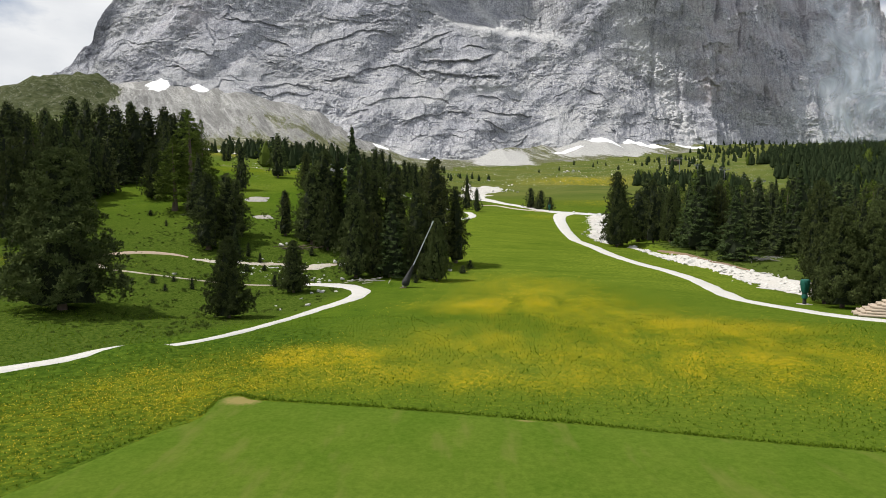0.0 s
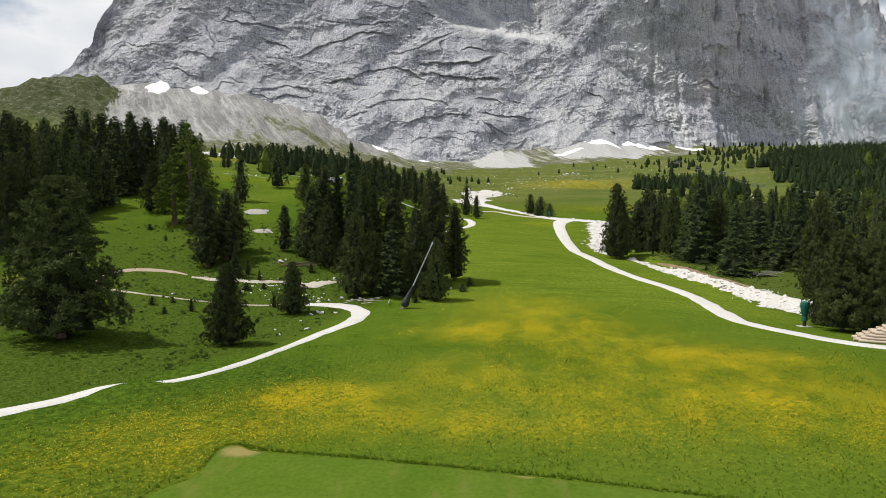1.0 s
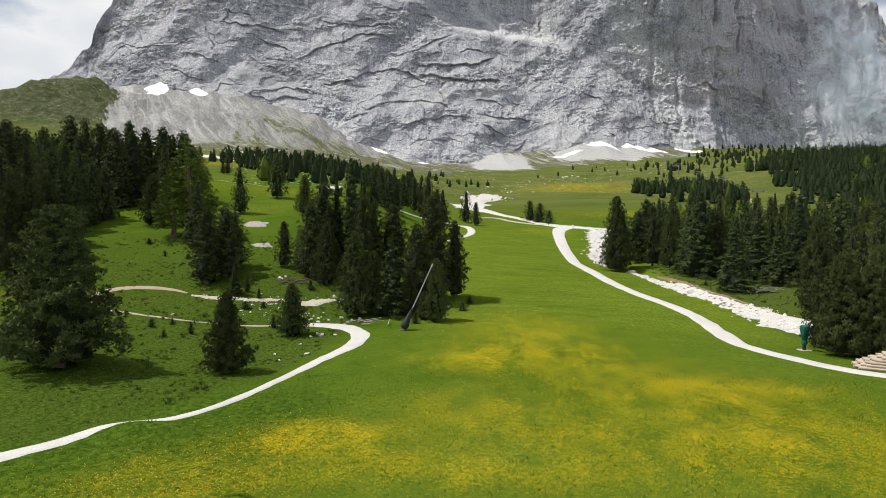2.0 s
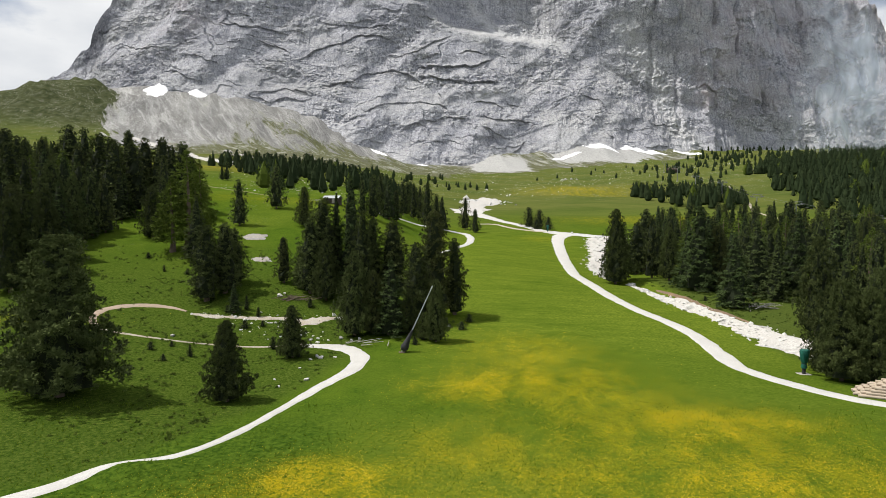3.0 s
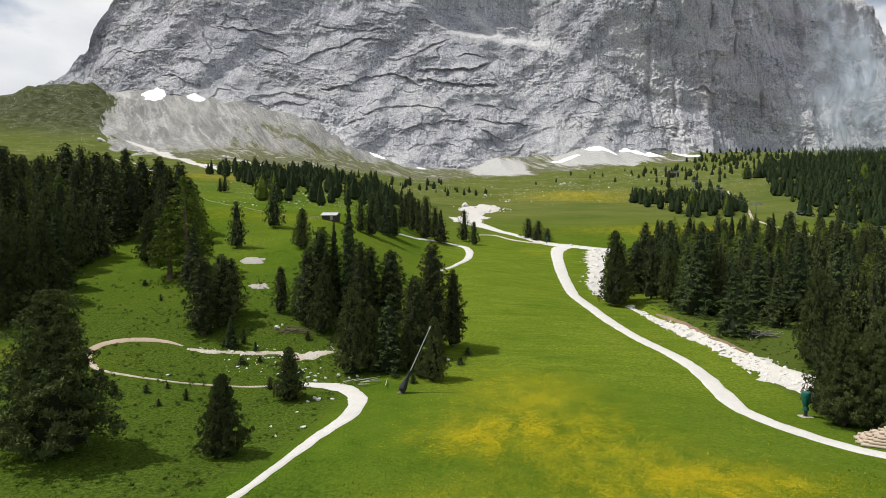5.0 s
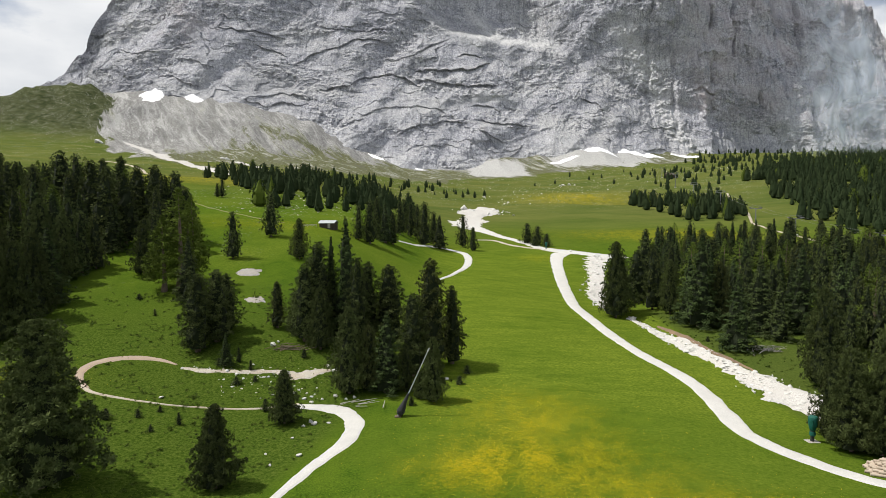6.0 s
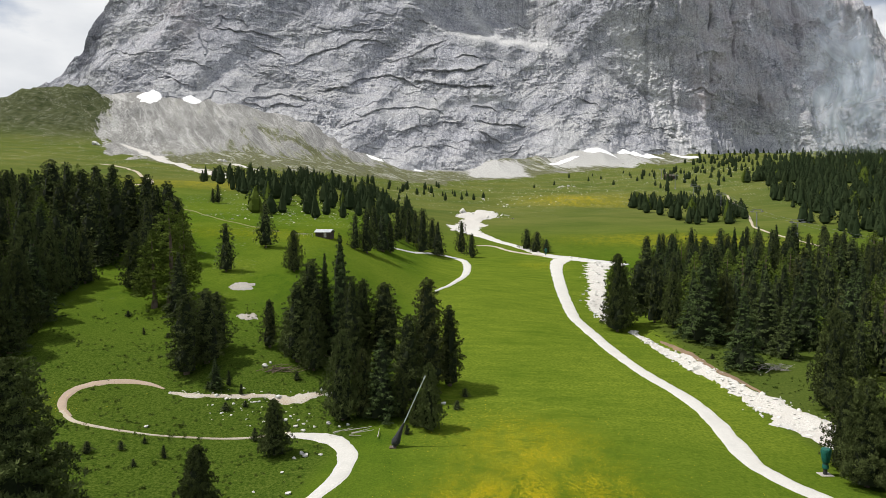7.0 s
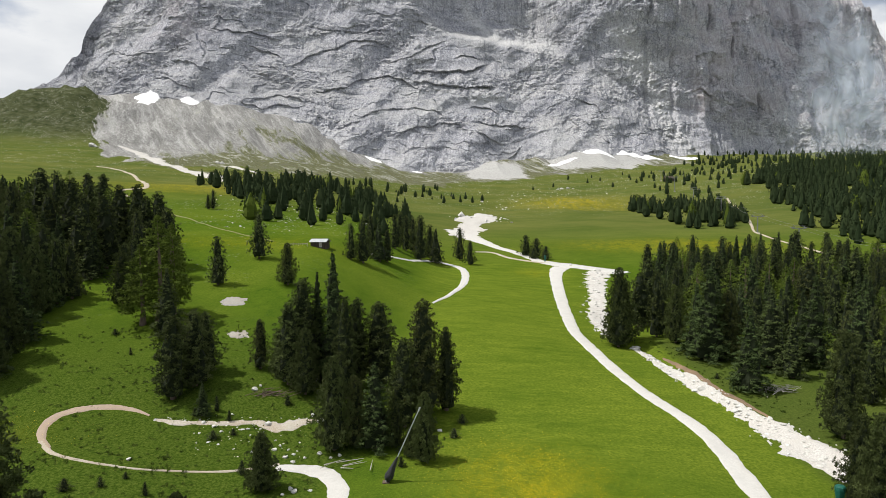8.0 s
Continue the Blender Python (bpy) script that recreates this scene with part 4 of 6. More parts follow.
def crown_profile(kind, t):
    """Width of the crown at the share t of its height, 0 to 1."""
    if kind == "P":
        return np.interp(t, [0, 0.06, 0.16, 0.30, 0.50, 0.68, 0.82, 0.92, 1.0], [0.70, 0.92, 1.0, 0.97, 0.84, 0.67, 0.50, 0.34, 0.08])
    if kind == "W":
        return np.interp(t, [0, 0.05, 0.14, 0.28, 0.46, 0.64, 0.80, 0.92, 1.0], [0.80, 0.96, 1.0, 0.93, 0.77, 0.60, 0.45, 0.30, 0.06])
    if kind == "S":
        return np.clip((1 - t) ** 0.86, 0.015, 1) * np.interp(t, [0, 0.08, 1], [0.75, 1, 1])
    return np.interp(t, [0, 0.12, 0.28, 0.6, 0.85, 1.0], [0.45, 0.85, 1.0, 0.66, 0.30, 0.03])


def crown_blades(kind, rng, boughs, clumps, blades, R, H, size, thin=0.22, spray=1.0):
    """A crown built up from boughs that end in clumps; each clump is shingled with pointed sprays. Returns places, faces and a tone for each clump."""
    low = {"P": 0.045, "W": 0.03, "S": 0.035, "L": 0.13}[kind]
    t = low + (0.985 - low) * ((np.arange(boughs) + rng.uniform(0, 1, boughs)) / boughs) ** (1.12 if kind in "SL" else 1.0)
    if kind == "S":
        # spruce boughs stand in whorls
        t = np.clip(np.round(t * 17) / 17 + rng.normal(0, 0.008, boughs), low, 0.98)
    az = np.arange(boughs) * 2.399963 + rng.uniform(-0.45, 0.45, boughs)
    ph = rng.uniform(0, 6.28, 6)
    lobes = 1 + 0.13 * np.sin(2 * az + 5 * t + ph[0]) + 0.10 * np.sin(3 * az - 9 * t + ph[1]) + 0.10 * np.sin(az + 21 * t + ph[2])
    prof = crown_profile(kind, t)
    r = np.maximum(R * prof * lobes * rng.uniform(0.80, 1.08, boughs) - 0.8 * size * R * (0.5 + 0.5 * prof), 0.01 * R)
    out = np.stack([np.cos(az), np.sin(az), np.zeros(boughs)], 1)
    tang = np.stack([-np.sin(az), np.cos(az), np.zeros(boughs)], 1)
    rise = {"P": 0.24, "W": 0.20, "S": -0.26, "L": 0.04}[kind]
    C, S, O = [], [], []
    for k in range(clumps):
        q = np.clip(1.0 - k * 0.64 / clumps + rng.uniform(-0.10, 0.04, boughs), 0.2, 1.02)
        rr = (r * q)[:, None]
        c = out * rr + tang * rng.normal(0, 0.16, (boughs, 1)) * rr
        c[:, 2] = H * t + rise * r * q ** 1.5 + rng.normal(0, 0.012 * H, boughs)
        C.append(c)
        S.append(size * R * (0.38 + 0.62 * prof) * rng.uniform(0.72, 1.3, boughs))
        O.append(out)
    C, S, O = np.concatenate(C), np.concatenate(S), np.concatenate(O)
    C[:, 2] = np.clip(C[:, 2], 0.4 * S, H - 0.75 * S)
    tone = rng.uniform(0, 1, len(C))
    n = len(C)
    up = np.array([0, 0, 1.0])
    flat = {"P": 0.85, "W": 0.85, "S": 0.5, "L": 0.7}[kind]
    lift_up = {"P": 0.42, "W": 0.42, "S": -0.15, "L": 0.15}[kind]
    V = []
    for k in range(blades):
        d = rng.normal(0, 1, (n, 3)) + 0.75 * O + 0.55 * up
        d /= np.linalg.norm(d, axis=1)[:, None]
        p = C + d * (S * rng.uniform(0.5, 1.0, n))[:, None] * np.array([1, 1, flat])
        g = rng.normal(0, 1, (n, 3))
        g -= d * np.sum(g * d, 1)[:, None]
        g /= np.linalg.norm(g, axis=1)[:, None]
        ax = 0.42 * d + 0.75 * g + lift_up * up
        ax /= np.linalg.norm(ax, axis=1)[:, None]
        w = np.cross(ax, d)
        w /= np.linalg.norm(w, axis=1)[:, None] + 1e-9
        L = (S * spray * rng.uniform(0.6, 1.15, n))[:, None]
        W = (S * thin * rng.uniform(0.7, 1.3, n))[:, None]
        V.append(np.stack([p - w * W, p + ax * L, p + w * W], 1))
    V = np.concatenate(V).reshape(-1, 3)
    V[:, 2] = np.clip(V[:, 2], 0.05 * R, H)
    return V, np.arange(len(V)).reshape(-1, 3), np.repeat(np.tile(tone, blades), 3)


def crown_mesh(name, kind, seed, boughs, clumps, blades, mat, R=2.5, size=0.17, thin=0.22, spray=1.0):
    """A crown 12 m high."""
    V, F, tone = crown_blades(kind, np.random.default_rng(seed), boughs, clumps, blades, R, 12.0, size, thin, spray)
    me = mesh_of(name, V, F, mat)
    add_attr(me, "tone", tone)
    return me


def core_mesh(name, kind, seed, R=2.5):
    """A filler body inside the crown, painted near-black for the shade between the boughs."""
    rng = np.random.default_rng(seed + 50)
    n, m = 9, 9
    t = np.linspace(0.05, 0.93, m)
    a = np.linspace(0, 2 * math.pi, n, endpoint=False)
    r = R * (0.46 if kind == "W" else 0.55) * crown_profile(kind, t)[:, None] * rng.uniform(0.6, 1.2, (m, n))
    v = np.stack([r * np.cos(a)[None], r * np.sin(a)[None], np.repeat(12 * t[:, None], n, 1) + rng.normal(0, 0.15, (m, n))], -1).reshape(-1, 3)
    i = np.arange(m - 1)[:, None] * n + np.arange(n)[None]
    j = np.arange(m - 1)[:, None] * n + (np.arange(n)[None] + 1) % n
    return mesh_of(name, v, np.stack([i, j, j + n, i + n], -1).reshape(-1, 4), CROWN_SHADE)


def trunk_mesh(name, seed, height=11.2, r0=0.26):
    n, m = 8, 7
    t = np.linspace(0, 1, m)
    a = np.linspace(0, 2 * math.pi, n, endpoint=False)
    rad = r0 * (1 - 0.93 * t) * np.where(t == 0, 1.5, 1)
    bend = np.stack([0.12 * np.sin(t * 3 + seed), 0.12 * np.cos(t * 2.3 + seed)], 1) * (t[:, None] > 0)
    v = np.stack([bend[:, :1] + rad[:, None] * np.cos(a)[None], bend[:, 1:] + rad[:, None] * np.sin(a)[None],
                  np.repeat((t * height - 0.35 * (t == 0))[:, None], n, 1)], -1).reshape(-1, 3)
    i = np.arange(m - 1)[:, None] * n + np.arange(n)[None]
    j = np.arange(m - 1)[:, None] * n + (np.arange(n)[None] + 1) % n
    f = np.stack([i, j, j + n, i + n], -1).reshape(-1, 4)
    return mesh_of(name, v, f, BARK, True)


KINDS = {"P": ("stone_pine", PINE, "dark green stone pine with a dense crown down to the grass"),
         "W": ("stone_pine", PINE, "broad dark green stone pine standing in the grass"),
         "S": ("spruce", SPRUCE, "dark green pointed spruce with drooping boughs"),
         "L": ("larch", LARCH, "light green larch with a thin feathery crown")}


class TreeStock:
    """Two or three models of each kind, near and far; every planted tree is a copy."""

    def __init__(self):
        self.made = {}
        self.first = {}

    def meshes(self, kind, lod, variant):
        key = (kind, lod, variant)
        if key not in self.made:
            name, mat, _ = KINDS[kind]
            seed = 1000 + 37 * variant + 7 * "PSLW".index(kind) + 300 * lod
            spec = (dict(boughs=120, clumps=4, blades=36, size=0.15, thin=0.15, spray=0.7), dict(boughs=120, clumps=3, blades=22, size=0.14, thin=0.19),
                    dict(boughs=66, clumps=3, blades=8, size=0.185, thin=0.32))[lod]
            if kind == "W":
                spec["R"] = 4.4
                spec["boughs"] = int(spec["boughs"] * (1.7 if lod < 2 else 1.2))
                spec["size"] *= 0.68
                if lod == 0:
                    spec.update(boughs=230, blades=42, size=0.095, thin=0.15, spray=0.75)
            if kind == "L":
                spec["thin"] *= 0.7
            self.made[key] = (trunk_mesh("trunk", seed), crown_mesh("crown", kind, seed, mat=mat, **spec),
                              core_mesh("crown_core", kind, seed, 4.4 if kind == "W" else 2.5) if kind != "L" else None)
        return self.made[key]

    def plant(self, x, y, h, w, kind="P", lod=1, variant=0, turn=0.0, label="", group=""):
        if kind == "P" and w / h > 0.58:
            kind = "W"
        name, _, text = KINDS[kind]
        key = (kind, lod, variant)
        across = 8.8 if kind == "W" else 5.0
        w *= 0.78 if kind == "W" else 1.0
        m = Matrix.LocRotScale((x, y, float(land(x, y)) - 0.05), Euler((0, 0, turn)), (w / across, w / across, h / 12.0))
        if key not in self.first:
            tr, cr, co = self.meshes(kind, lod, variant)
            root = new(name)
            part_mesh("trunk", tr, root)
            c = part_mesh("crown", cr, root)
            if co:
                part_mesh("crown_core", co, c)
            self.first[key] = root
            root.matrix_basis = m
            ob = root
        else:
            src = self.first[key]
            keep = src.matrix_basis.copy()
            src.matrix_basis = Matrix.Identity(4)
            ob = copy_thing(src, m)
            src.matrix_basis = keep
        ob["label"] = label or text
        ob["category"] = "tree"
        if group:
            ob["group"] = group
        elif "group" in ob:
            del ob["group"]
        return ob


stock = TreeStock()
SLOPE_TREES = [
    (-39.5, 61.2, 16.3, 12.8, "P"), (-23.2, 63.7, 8.6, 5.7, "P"), (-20.7, 81.9, 7.1, 4.9, "P"), (-34.9, 99.8, 5.2, 2.8, "S"),
    (-30.4, 114.5, 8.6, 2.7, "P"), (-41.2, 104.2, 12.9, 5.1, "P"), (-39.3, 107.8, 12.5, 4.8, "P"), (-39.1, 112.1, 10.4, 4.1, "P"),
    (-56.3, 132.4, 21.6, 10.9, "L"), (-67.6, 139.8, 11.5, 7.1, "P"), (-59.0, 130.7, 16.0, 6.8, "L"), (-51.6, 125.8, 13.0, 6.7, "S"),
    (-52.1, 153.9, 11.6, 6.5, "P"), (-107.7, 300.5, 9.3, 4.6, "P"), (-109.3, 298.1, 7.0, 3.0, "P"), (-49.1, 177.7, 13.0, 7.3, "P"),
    (-35.7, 155.5, 10.1, 5.0, "P"), (-82.9, 154.1, 11.9, 5.6, "S"), (-55.1, 136.3, 19.0, 5.6, "L"), (-68.3, 146.5, 13.1, 5.5, "P"),
]
CLUMP_TREES = [
    (-26.4, 112.0, 7.9, 4.6, "P"), (-24.1, 109.6, 13.5, 4.7, "P"), (-22.3, 112.1, 17.2, 5.9, "P"), (-20.0, 113.3, 18.2, 4.4, "S"),
    (-17.1, 112.4, 22.3, 6.7, "S"), (-14.2, 106.7, 16.2, 4.1, "P"), (-13.6, 92.2, 12.9, 6.0, "P"), (-13.3, 114.1, 14.8, 4.2, "P"),
    (-9.3, 113.3, 14.9, 5.7, "P"), (-8.0, 92.7, 11.9, 5.6, "S"), (-10.7, 93.2, 9.8, 4.5, "P"), (-4.3, 99.0, 13.2, 4.6, "P"),
    (-1.4, 102.7, 18.1, 5.5, "P"), (2.2, 105.0, 13.2, 3.8, "P"), (-0.9, 88.1, 9.2, 4.6, "P"), (-5.1, 92.6, 7.3, 3.9, "P"),
    (-2.8, 89.6, 4.0, 2.6, "P"), (-20.8, 106.8, 10.7, 5.2, "P"),
]
GLADE_TREES = [
    (-26.0, 196.4, 11.1, 5.1, "P"), (-22.5, 198.1, 14.2, 6.8, "P"), (-18.8, 211.5, 14.0, 6.4, "S"), (-16.4, 216.4, 11.1, 3.3, "P"),
    (-16.6, 257.8, 14.1, 7.8, "P"), (-12.4, 267.3, 15.2, 7.6, "P"), (-6.1, 259.6, 18.4, 9.1, "P"), (-2.3, 276.2, 14.6, 6.3, "P"),
    (0.3, 265.7, 14.8, 7.1, "S"), (11.4, 283.8, 14.8, 8.4, "P"), (15.4, 270.3, 10.5, 5.9, "P"), (-21.9, 214.3, 14.1, 6.1, "P"),
    (-15.9, 279.9, 14.3, 6.9, "P"), (-9.8, 274.6, 15.1, 7.8, "P"),
]
EDGE_TREES = [
    (43.4, 148.1, 18.3, 7.7, "P"), (45.9, 153.1, 14.9, 6.1, "P"), (56.8, 148.0, 13.0, 6.7, "P"), (59.8, 165.3, 13.7, 7.0, "P"),
    (57.9, 139.6, 15.3, 6.1, "S"), (58.4, 134.9, 19.5, 8.7, "S"), (62.7, 135.0, 14.4, 6.5, "P"), (57.3, 116.1, 14.4, 7.7, "S"),
    (68.6, 129.1, 16.2, 7.3, "S"), (69.5, 123.3, 12.0, 4.6, "S"), (78.2, 130.3, 18.6, 7.3, "S"), (61.2, 96.6, 15.7, 8.2, "P"),
    (49.8, 73.6, 12.4, 7.2, "P"), (52.6, 72.4, 11.6, 6.4, "P"), (51.4, 79.6, 10.7, 5.9, "P"), (59.6, 81.0, 13.6, 7.2, "P"),
    (56.5, 172.1, 14.7, 5.9, "P"), (60.5, 176.6, 17.6, 6.4, "P"),
]
BUSH_MID = [
    (44.2, 299.0, 10.0, 9.4, "P"), (48.6, 295.0, 9.2, 8.8, "P"), (51.8, 288.0, 6.4, 6.6, "P"), (46.5, 290.0, 5.2, 6.0, "P"),
]


LEFT_TREES = [
    (-82.7, 156.2, 11.3, 5.8, "S"), (-99.0, 190.0, 20.0, 6.7, "P"), (-73.8, 152.7, 9.5, 7.1, "P"), (-88.0, 178.0, 18.5, 6.7, "P"),
    (-82.7, 178.0, 19.0, 7.6, "P"), (-75.1, 166.9, 17.8, 6.0, "P"), (-72.2, 167.5, 18.9, 6.6, "P"), (-69.2, 166.1, 15.1, 5.9, "P"),
    (-86.4, 157.9, 19.7, 7.2, "P"), (-104.0, 183.0, 19.0, 7.5, "P"), (-113.0, 190.0, 20.0, 8.4, "P"), (-119.0, 192.0, 20.5, 8.0, "P"),
    (-83.8, 145.0, 13.4, 7.0, "S"), (-85.7, 141.6, 16.2, 7.5, "P"), (-86.3, 137.1, 19.2, 7.7, "S"), (-74.1, 159.7, 16.0, 8.0, "P"),
    (-64.9, 157.9, 12.9, 6.2, "L"), (-86.6, 133.0, 18.0, 8.1, "P"),
]


SHADE_TREES = [
    (-76.3, 105.3, 15.9, 9.2, "P"), (-75.0, 108.3, 16.2, 7.8, "P"), (-76.3, 115.3, 15.7, 7.6, "P"), (-78.2, 122.4, 15.7, 7.2, "S"),
    (-82.0, 133.2, 14.8, 7.4, "P"), (-74.0, 109.6, 11.9, 6.3, "S"), (-81.6, 139.4, 14.0, 7.3, "P"), (-80.0, 142.2, 12.6, 6.8, "P"),
    (-82.1, 137.0, 11.1, 6.1, "S"), (-80.6, 112.8, 16.8, 7.9, "P"), (-81.3, 129.7, 10.5, 5.8, "P"),
]


def plant_list(rows, group, label_end):
    for k, (x, y, h, w, kind) in enumerate(rows):
        d = math.hypot(x, y)
        lod = 0 if d < 90 else (1 if d < 160 else 2)
        size = "tall" if h > 14 else ("small" if h < 7 else "")
        base = {"P": "dark green stone pine", "S": "dark green spruce", "L": "light green larch"}[kind]
        stock.plant(x, y, h * 1.03, w * (1.45 if w / h < 0.5 else 1.24), kind, lod, k % 4, k * 1.7, (size + " " + base + " " + label_end).strip(), group)


plant_list(SLOPE_TREES, "trees on the grassy slope", "standing on the grassy slope")
plant_list(LEFT_TREES, "forest on the shaded slope", "in the forest on the shaded slope")
plant_list(SHADE_TREES, "forest on the shaded slope", "in the forest on the shaded slope")
plant_list(CLUMP_TREES, "clump of trees on the knoll", "in the clump on the knoll")
plant_list(GLADE_TREES, "trees above the curving track", "beside the curving gravel track")
plant_list(EDGE_TREES, "trees at the forest edge", "at the edge of the forest")
plant_list(BUSH_MID, "young trees by the road", "beside the gravel road")


def inside(poly, x, y):
    p = np.asarray(poly, float)
    hit = np.zeros(np.shape(x), bool)
    for (x0, y0), (x1, y1) in zip(p, np.roll(p, -1, 0)):
        cross = ((y0 > y) != (y1 > y)) & (x < (x1 - x0) * (y - y0) / (y1 - y0 + 1e-12) + x0)
        hit ^= cross
    return hit


def scatter(poly, count, gap, seed, grow=0.0, keep_off=()):
    """Random places in a polygon, no two nearer than gap (which may grow with distance)."""
    rng = np.random.default_rng(seed)
    p = np.asarray(poly, float)
    pts = np.empty((count + len(keep_off), 2))
    fixed = n = len(keep_off)
    if fixed:
        pts[:fixed] = np.asarray(keep_off, float)
    for _ in range(count * 40):
        if n - fixed >= count:
            break
        q = rng.uniform(p.min(0), p.max(0))
        g = gap * (1 + grow * rng.uniform(-1, 1))
        if not inside(poly, q[0], q[1]) or (n and np.min((pts[:n, 0] - q[0]) ** 2 + (pts[:n, 1] - q[1]) ** 2) < g * g):
            continue
        pts[n] = q
        n += 1
    return [tuple(q) for q in pts[fixed:n]], rng


def wood(poly, count, gap, seed, heights, kinds, group, label_end, keep_off=()):
    places, rng = scatter(poly, count, gap, seed, 0.3, keep_off)
    for k, (x, y) in enumerate(places):
        kind = kinds[int(rng.integers(len(kinds)))]
        h = heights[0] + (heights[1] - heights[0]) * rng.beta(1.6, 1.4)
        w = h * (rng.uniform(0.50, 0.72) if kind != "S" else rng.uniform(0.46, 0.58))
        d = math.hypot(x, y)
        base = {"P": "dark green stone pine", "S": "dark green spruce", "L": "light green larch"}[kind]
        size = "tall " if h > 0.8 * heights[1] + 0.2 * heights[0] else ""
        stock.plant(x, y, h, w, kind, 1 if d < 118 else 2, int(rng.integers(4)), rng.uniform(0, 6), size + base + " " + label_end, group)


wood([(-72, 162), (-84, 140), (-90, 128), (-80, 112), (-92, 98), (-150, 100), (-200, 130), (-215, 235), (-140, 243), (-112, 225), (-84, 188)], 185, 4.5, 11, (10.5, 19.5),
     "PPPSPPL", "forest on the shaded slope", "in the forest on the shaded slope", [t[:2] for t in SLOPE_TREES + LEFT_TREES + SHADE_TREES])
wood([(47, 158), (60, 172), (74, 200), (82, 245), (110, 258), (150, 262), (185, 240), (200, 170), (170, 110), (120, 78), (80, 66), (66, 78), (74, 100), (72, 118),
      (62, 128), (62, 146)], 300, 3.9, 12, (9, 17.5), "PPSSPSL", "forest beside the gravel road", "in the forest beside the road", [t[:2] for t in EDGE_TREES])


def far_woods():
    """Woods on the far slopes, too many and small to count."""
    rng = np.random.default_rng(77)
    V, F = {"P": [], "L": []}, {"P": [], "L": []}
    base = {"P": 0, "L": 0}
    models = []
    for s in range(5):
        kind = "PSPSP"[s]
        r2 = np.random.default_rng(500 + s)
        v, f, _ = crown_blades(kind, r2, 15, 2, 3, 0.5, 1.0, 0.26, 0.42)
        n = 6
        a = np.linspace(0, 2 * math.pi, n, endpoint=False)
        tt = np.array([0.0, 0.12, 0.5, 0.97])
        rr = 0.36 * crown_profile(kind, tt) * np.array([0.5, 1, 1, 0.2])
        core = np.stack([rr[:, None] * np.cos(a)[None] * r2.uniform(0.8, 1.15, (4, n)), rr[:, None] * np.sin(a)[None] * r2.uniform(0.8, 1.15, (4, n)),
                         np.repeat(tt[:, None], n, 1)], -1).reshape(-1, 3)
        i = np.arange(3)[:, None] * n + np.arange(n)[None]
        j = np.arange(3)[:, None] * n + (np.arange(n)[None] + 1) % n
        cf = np.stack([i, j, j + n, i + n], -1).reshape(-1, 4)
        cf = np.vstack([cf[:, [0, 1, 2]], cf[:, [0, 2, 3]]])
        models.append((np.vstack([v, core]), np.vstack([f, cf + len(v)])))
    zones = [
        # (polygon, count, gap, heights, share of larch)
        ([(-195, 480), (-148, 410), (-112, 330), (-92, 282), (-58, 240), (-24, 275), (-10, 330), (-14, 430), (-40, 520), (-110, 620)], 215, 6.0, (7, 14), 0.08),
        ([(-110, 620), (-40, 520), (10, 640), (-20, 760), (-90, 720)], 26, 14, (6, 11), 0.0),
        ([(188, 610), (162, 450), (190, 398), (228, 430), (246, 540)], 150, 5.0, (9, 16), 0.05),
        ([(256, 430), (222, 332), (246, 300), (420, 330), (640, 480), (820, 720), (900, 1050), (640, 1080), (470, 900), (350, 700), (300, 540)], 2700, 4.6, (7, 18), 0.03),
        ([(300, 640), (240, 560), (260, 700), (300, 900), (420, 1080), (560, 1080), (460, 900)], 70, 16, (6, 12), 0.0),
        ([(600, 1080), (900, 1060), (1150, 1300), (1000, 1520), (760, 1500), (560, 1320), (480, 1180)], 260, 13, (9, 15), 0.0),
        ([(120, 800), (300, 800), (400, 1050), (150, 1000)], 14, 30, (5, 9), 0.0),
        ([(-240, 300), (-130, 240), (-125, 215), (-200, 215), (-330, 260)], 40, 9, (10, 16), 0.1),
        ([(-60, 690), (30, 640), (60, 700), (0, 800)], 14, 16, (4, 9), 0.0),
    ]
    for zi, (poly, count, gap, hs, share) in enumerate(zones):
        places, r3 = scatter(poly, count, gap, 600 + zi, 0.5)
        for (x, y) in places:
            # glades and thinner rows on the big hillside
            rim = np.interp(y, [300, 332, 430, 540, 700, 900, 1080], [246, 222, 256, 300, 350, 470, 640])
            if zi == 3 and (fbm(x / 70, y / 70, 3, 640) < -0.30 or x - rim < 0.05 * y * r3.uniform() ** 1.5):
                continue
            if zi == 2 and fbm(x / 22, y / 45, 2, 641) < -0.12:
                continue
            key = "L" if r3.uniform() < share else "P"
            v, f = models[int(r3.integers(5))]
            h = r3.uniform(*hs)
            w = h * r3.uniform(0.52, 0.76)
            a = r3.uniform(0, 6.28)
            c, s = math.cos(a), math.sin(a)
            p = np.column_stack([(v[:, 0] * c - v[:, 1] * s) * w + x, (v[:, 0] * s + v[:, 1] * c) * w + y, v[:, 2] * h + float(land(x, y)) - 0.2])
            V[key].append(p)
            F[key].append(f + base[key])
            base[key] += len(p)
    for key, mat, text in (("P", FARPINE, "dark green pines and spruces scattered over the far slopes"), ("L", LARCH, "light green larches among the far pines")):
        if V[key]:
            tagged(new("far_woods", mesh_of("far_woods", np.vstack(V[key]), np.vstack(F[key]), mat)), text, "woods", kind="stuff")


far_woods()

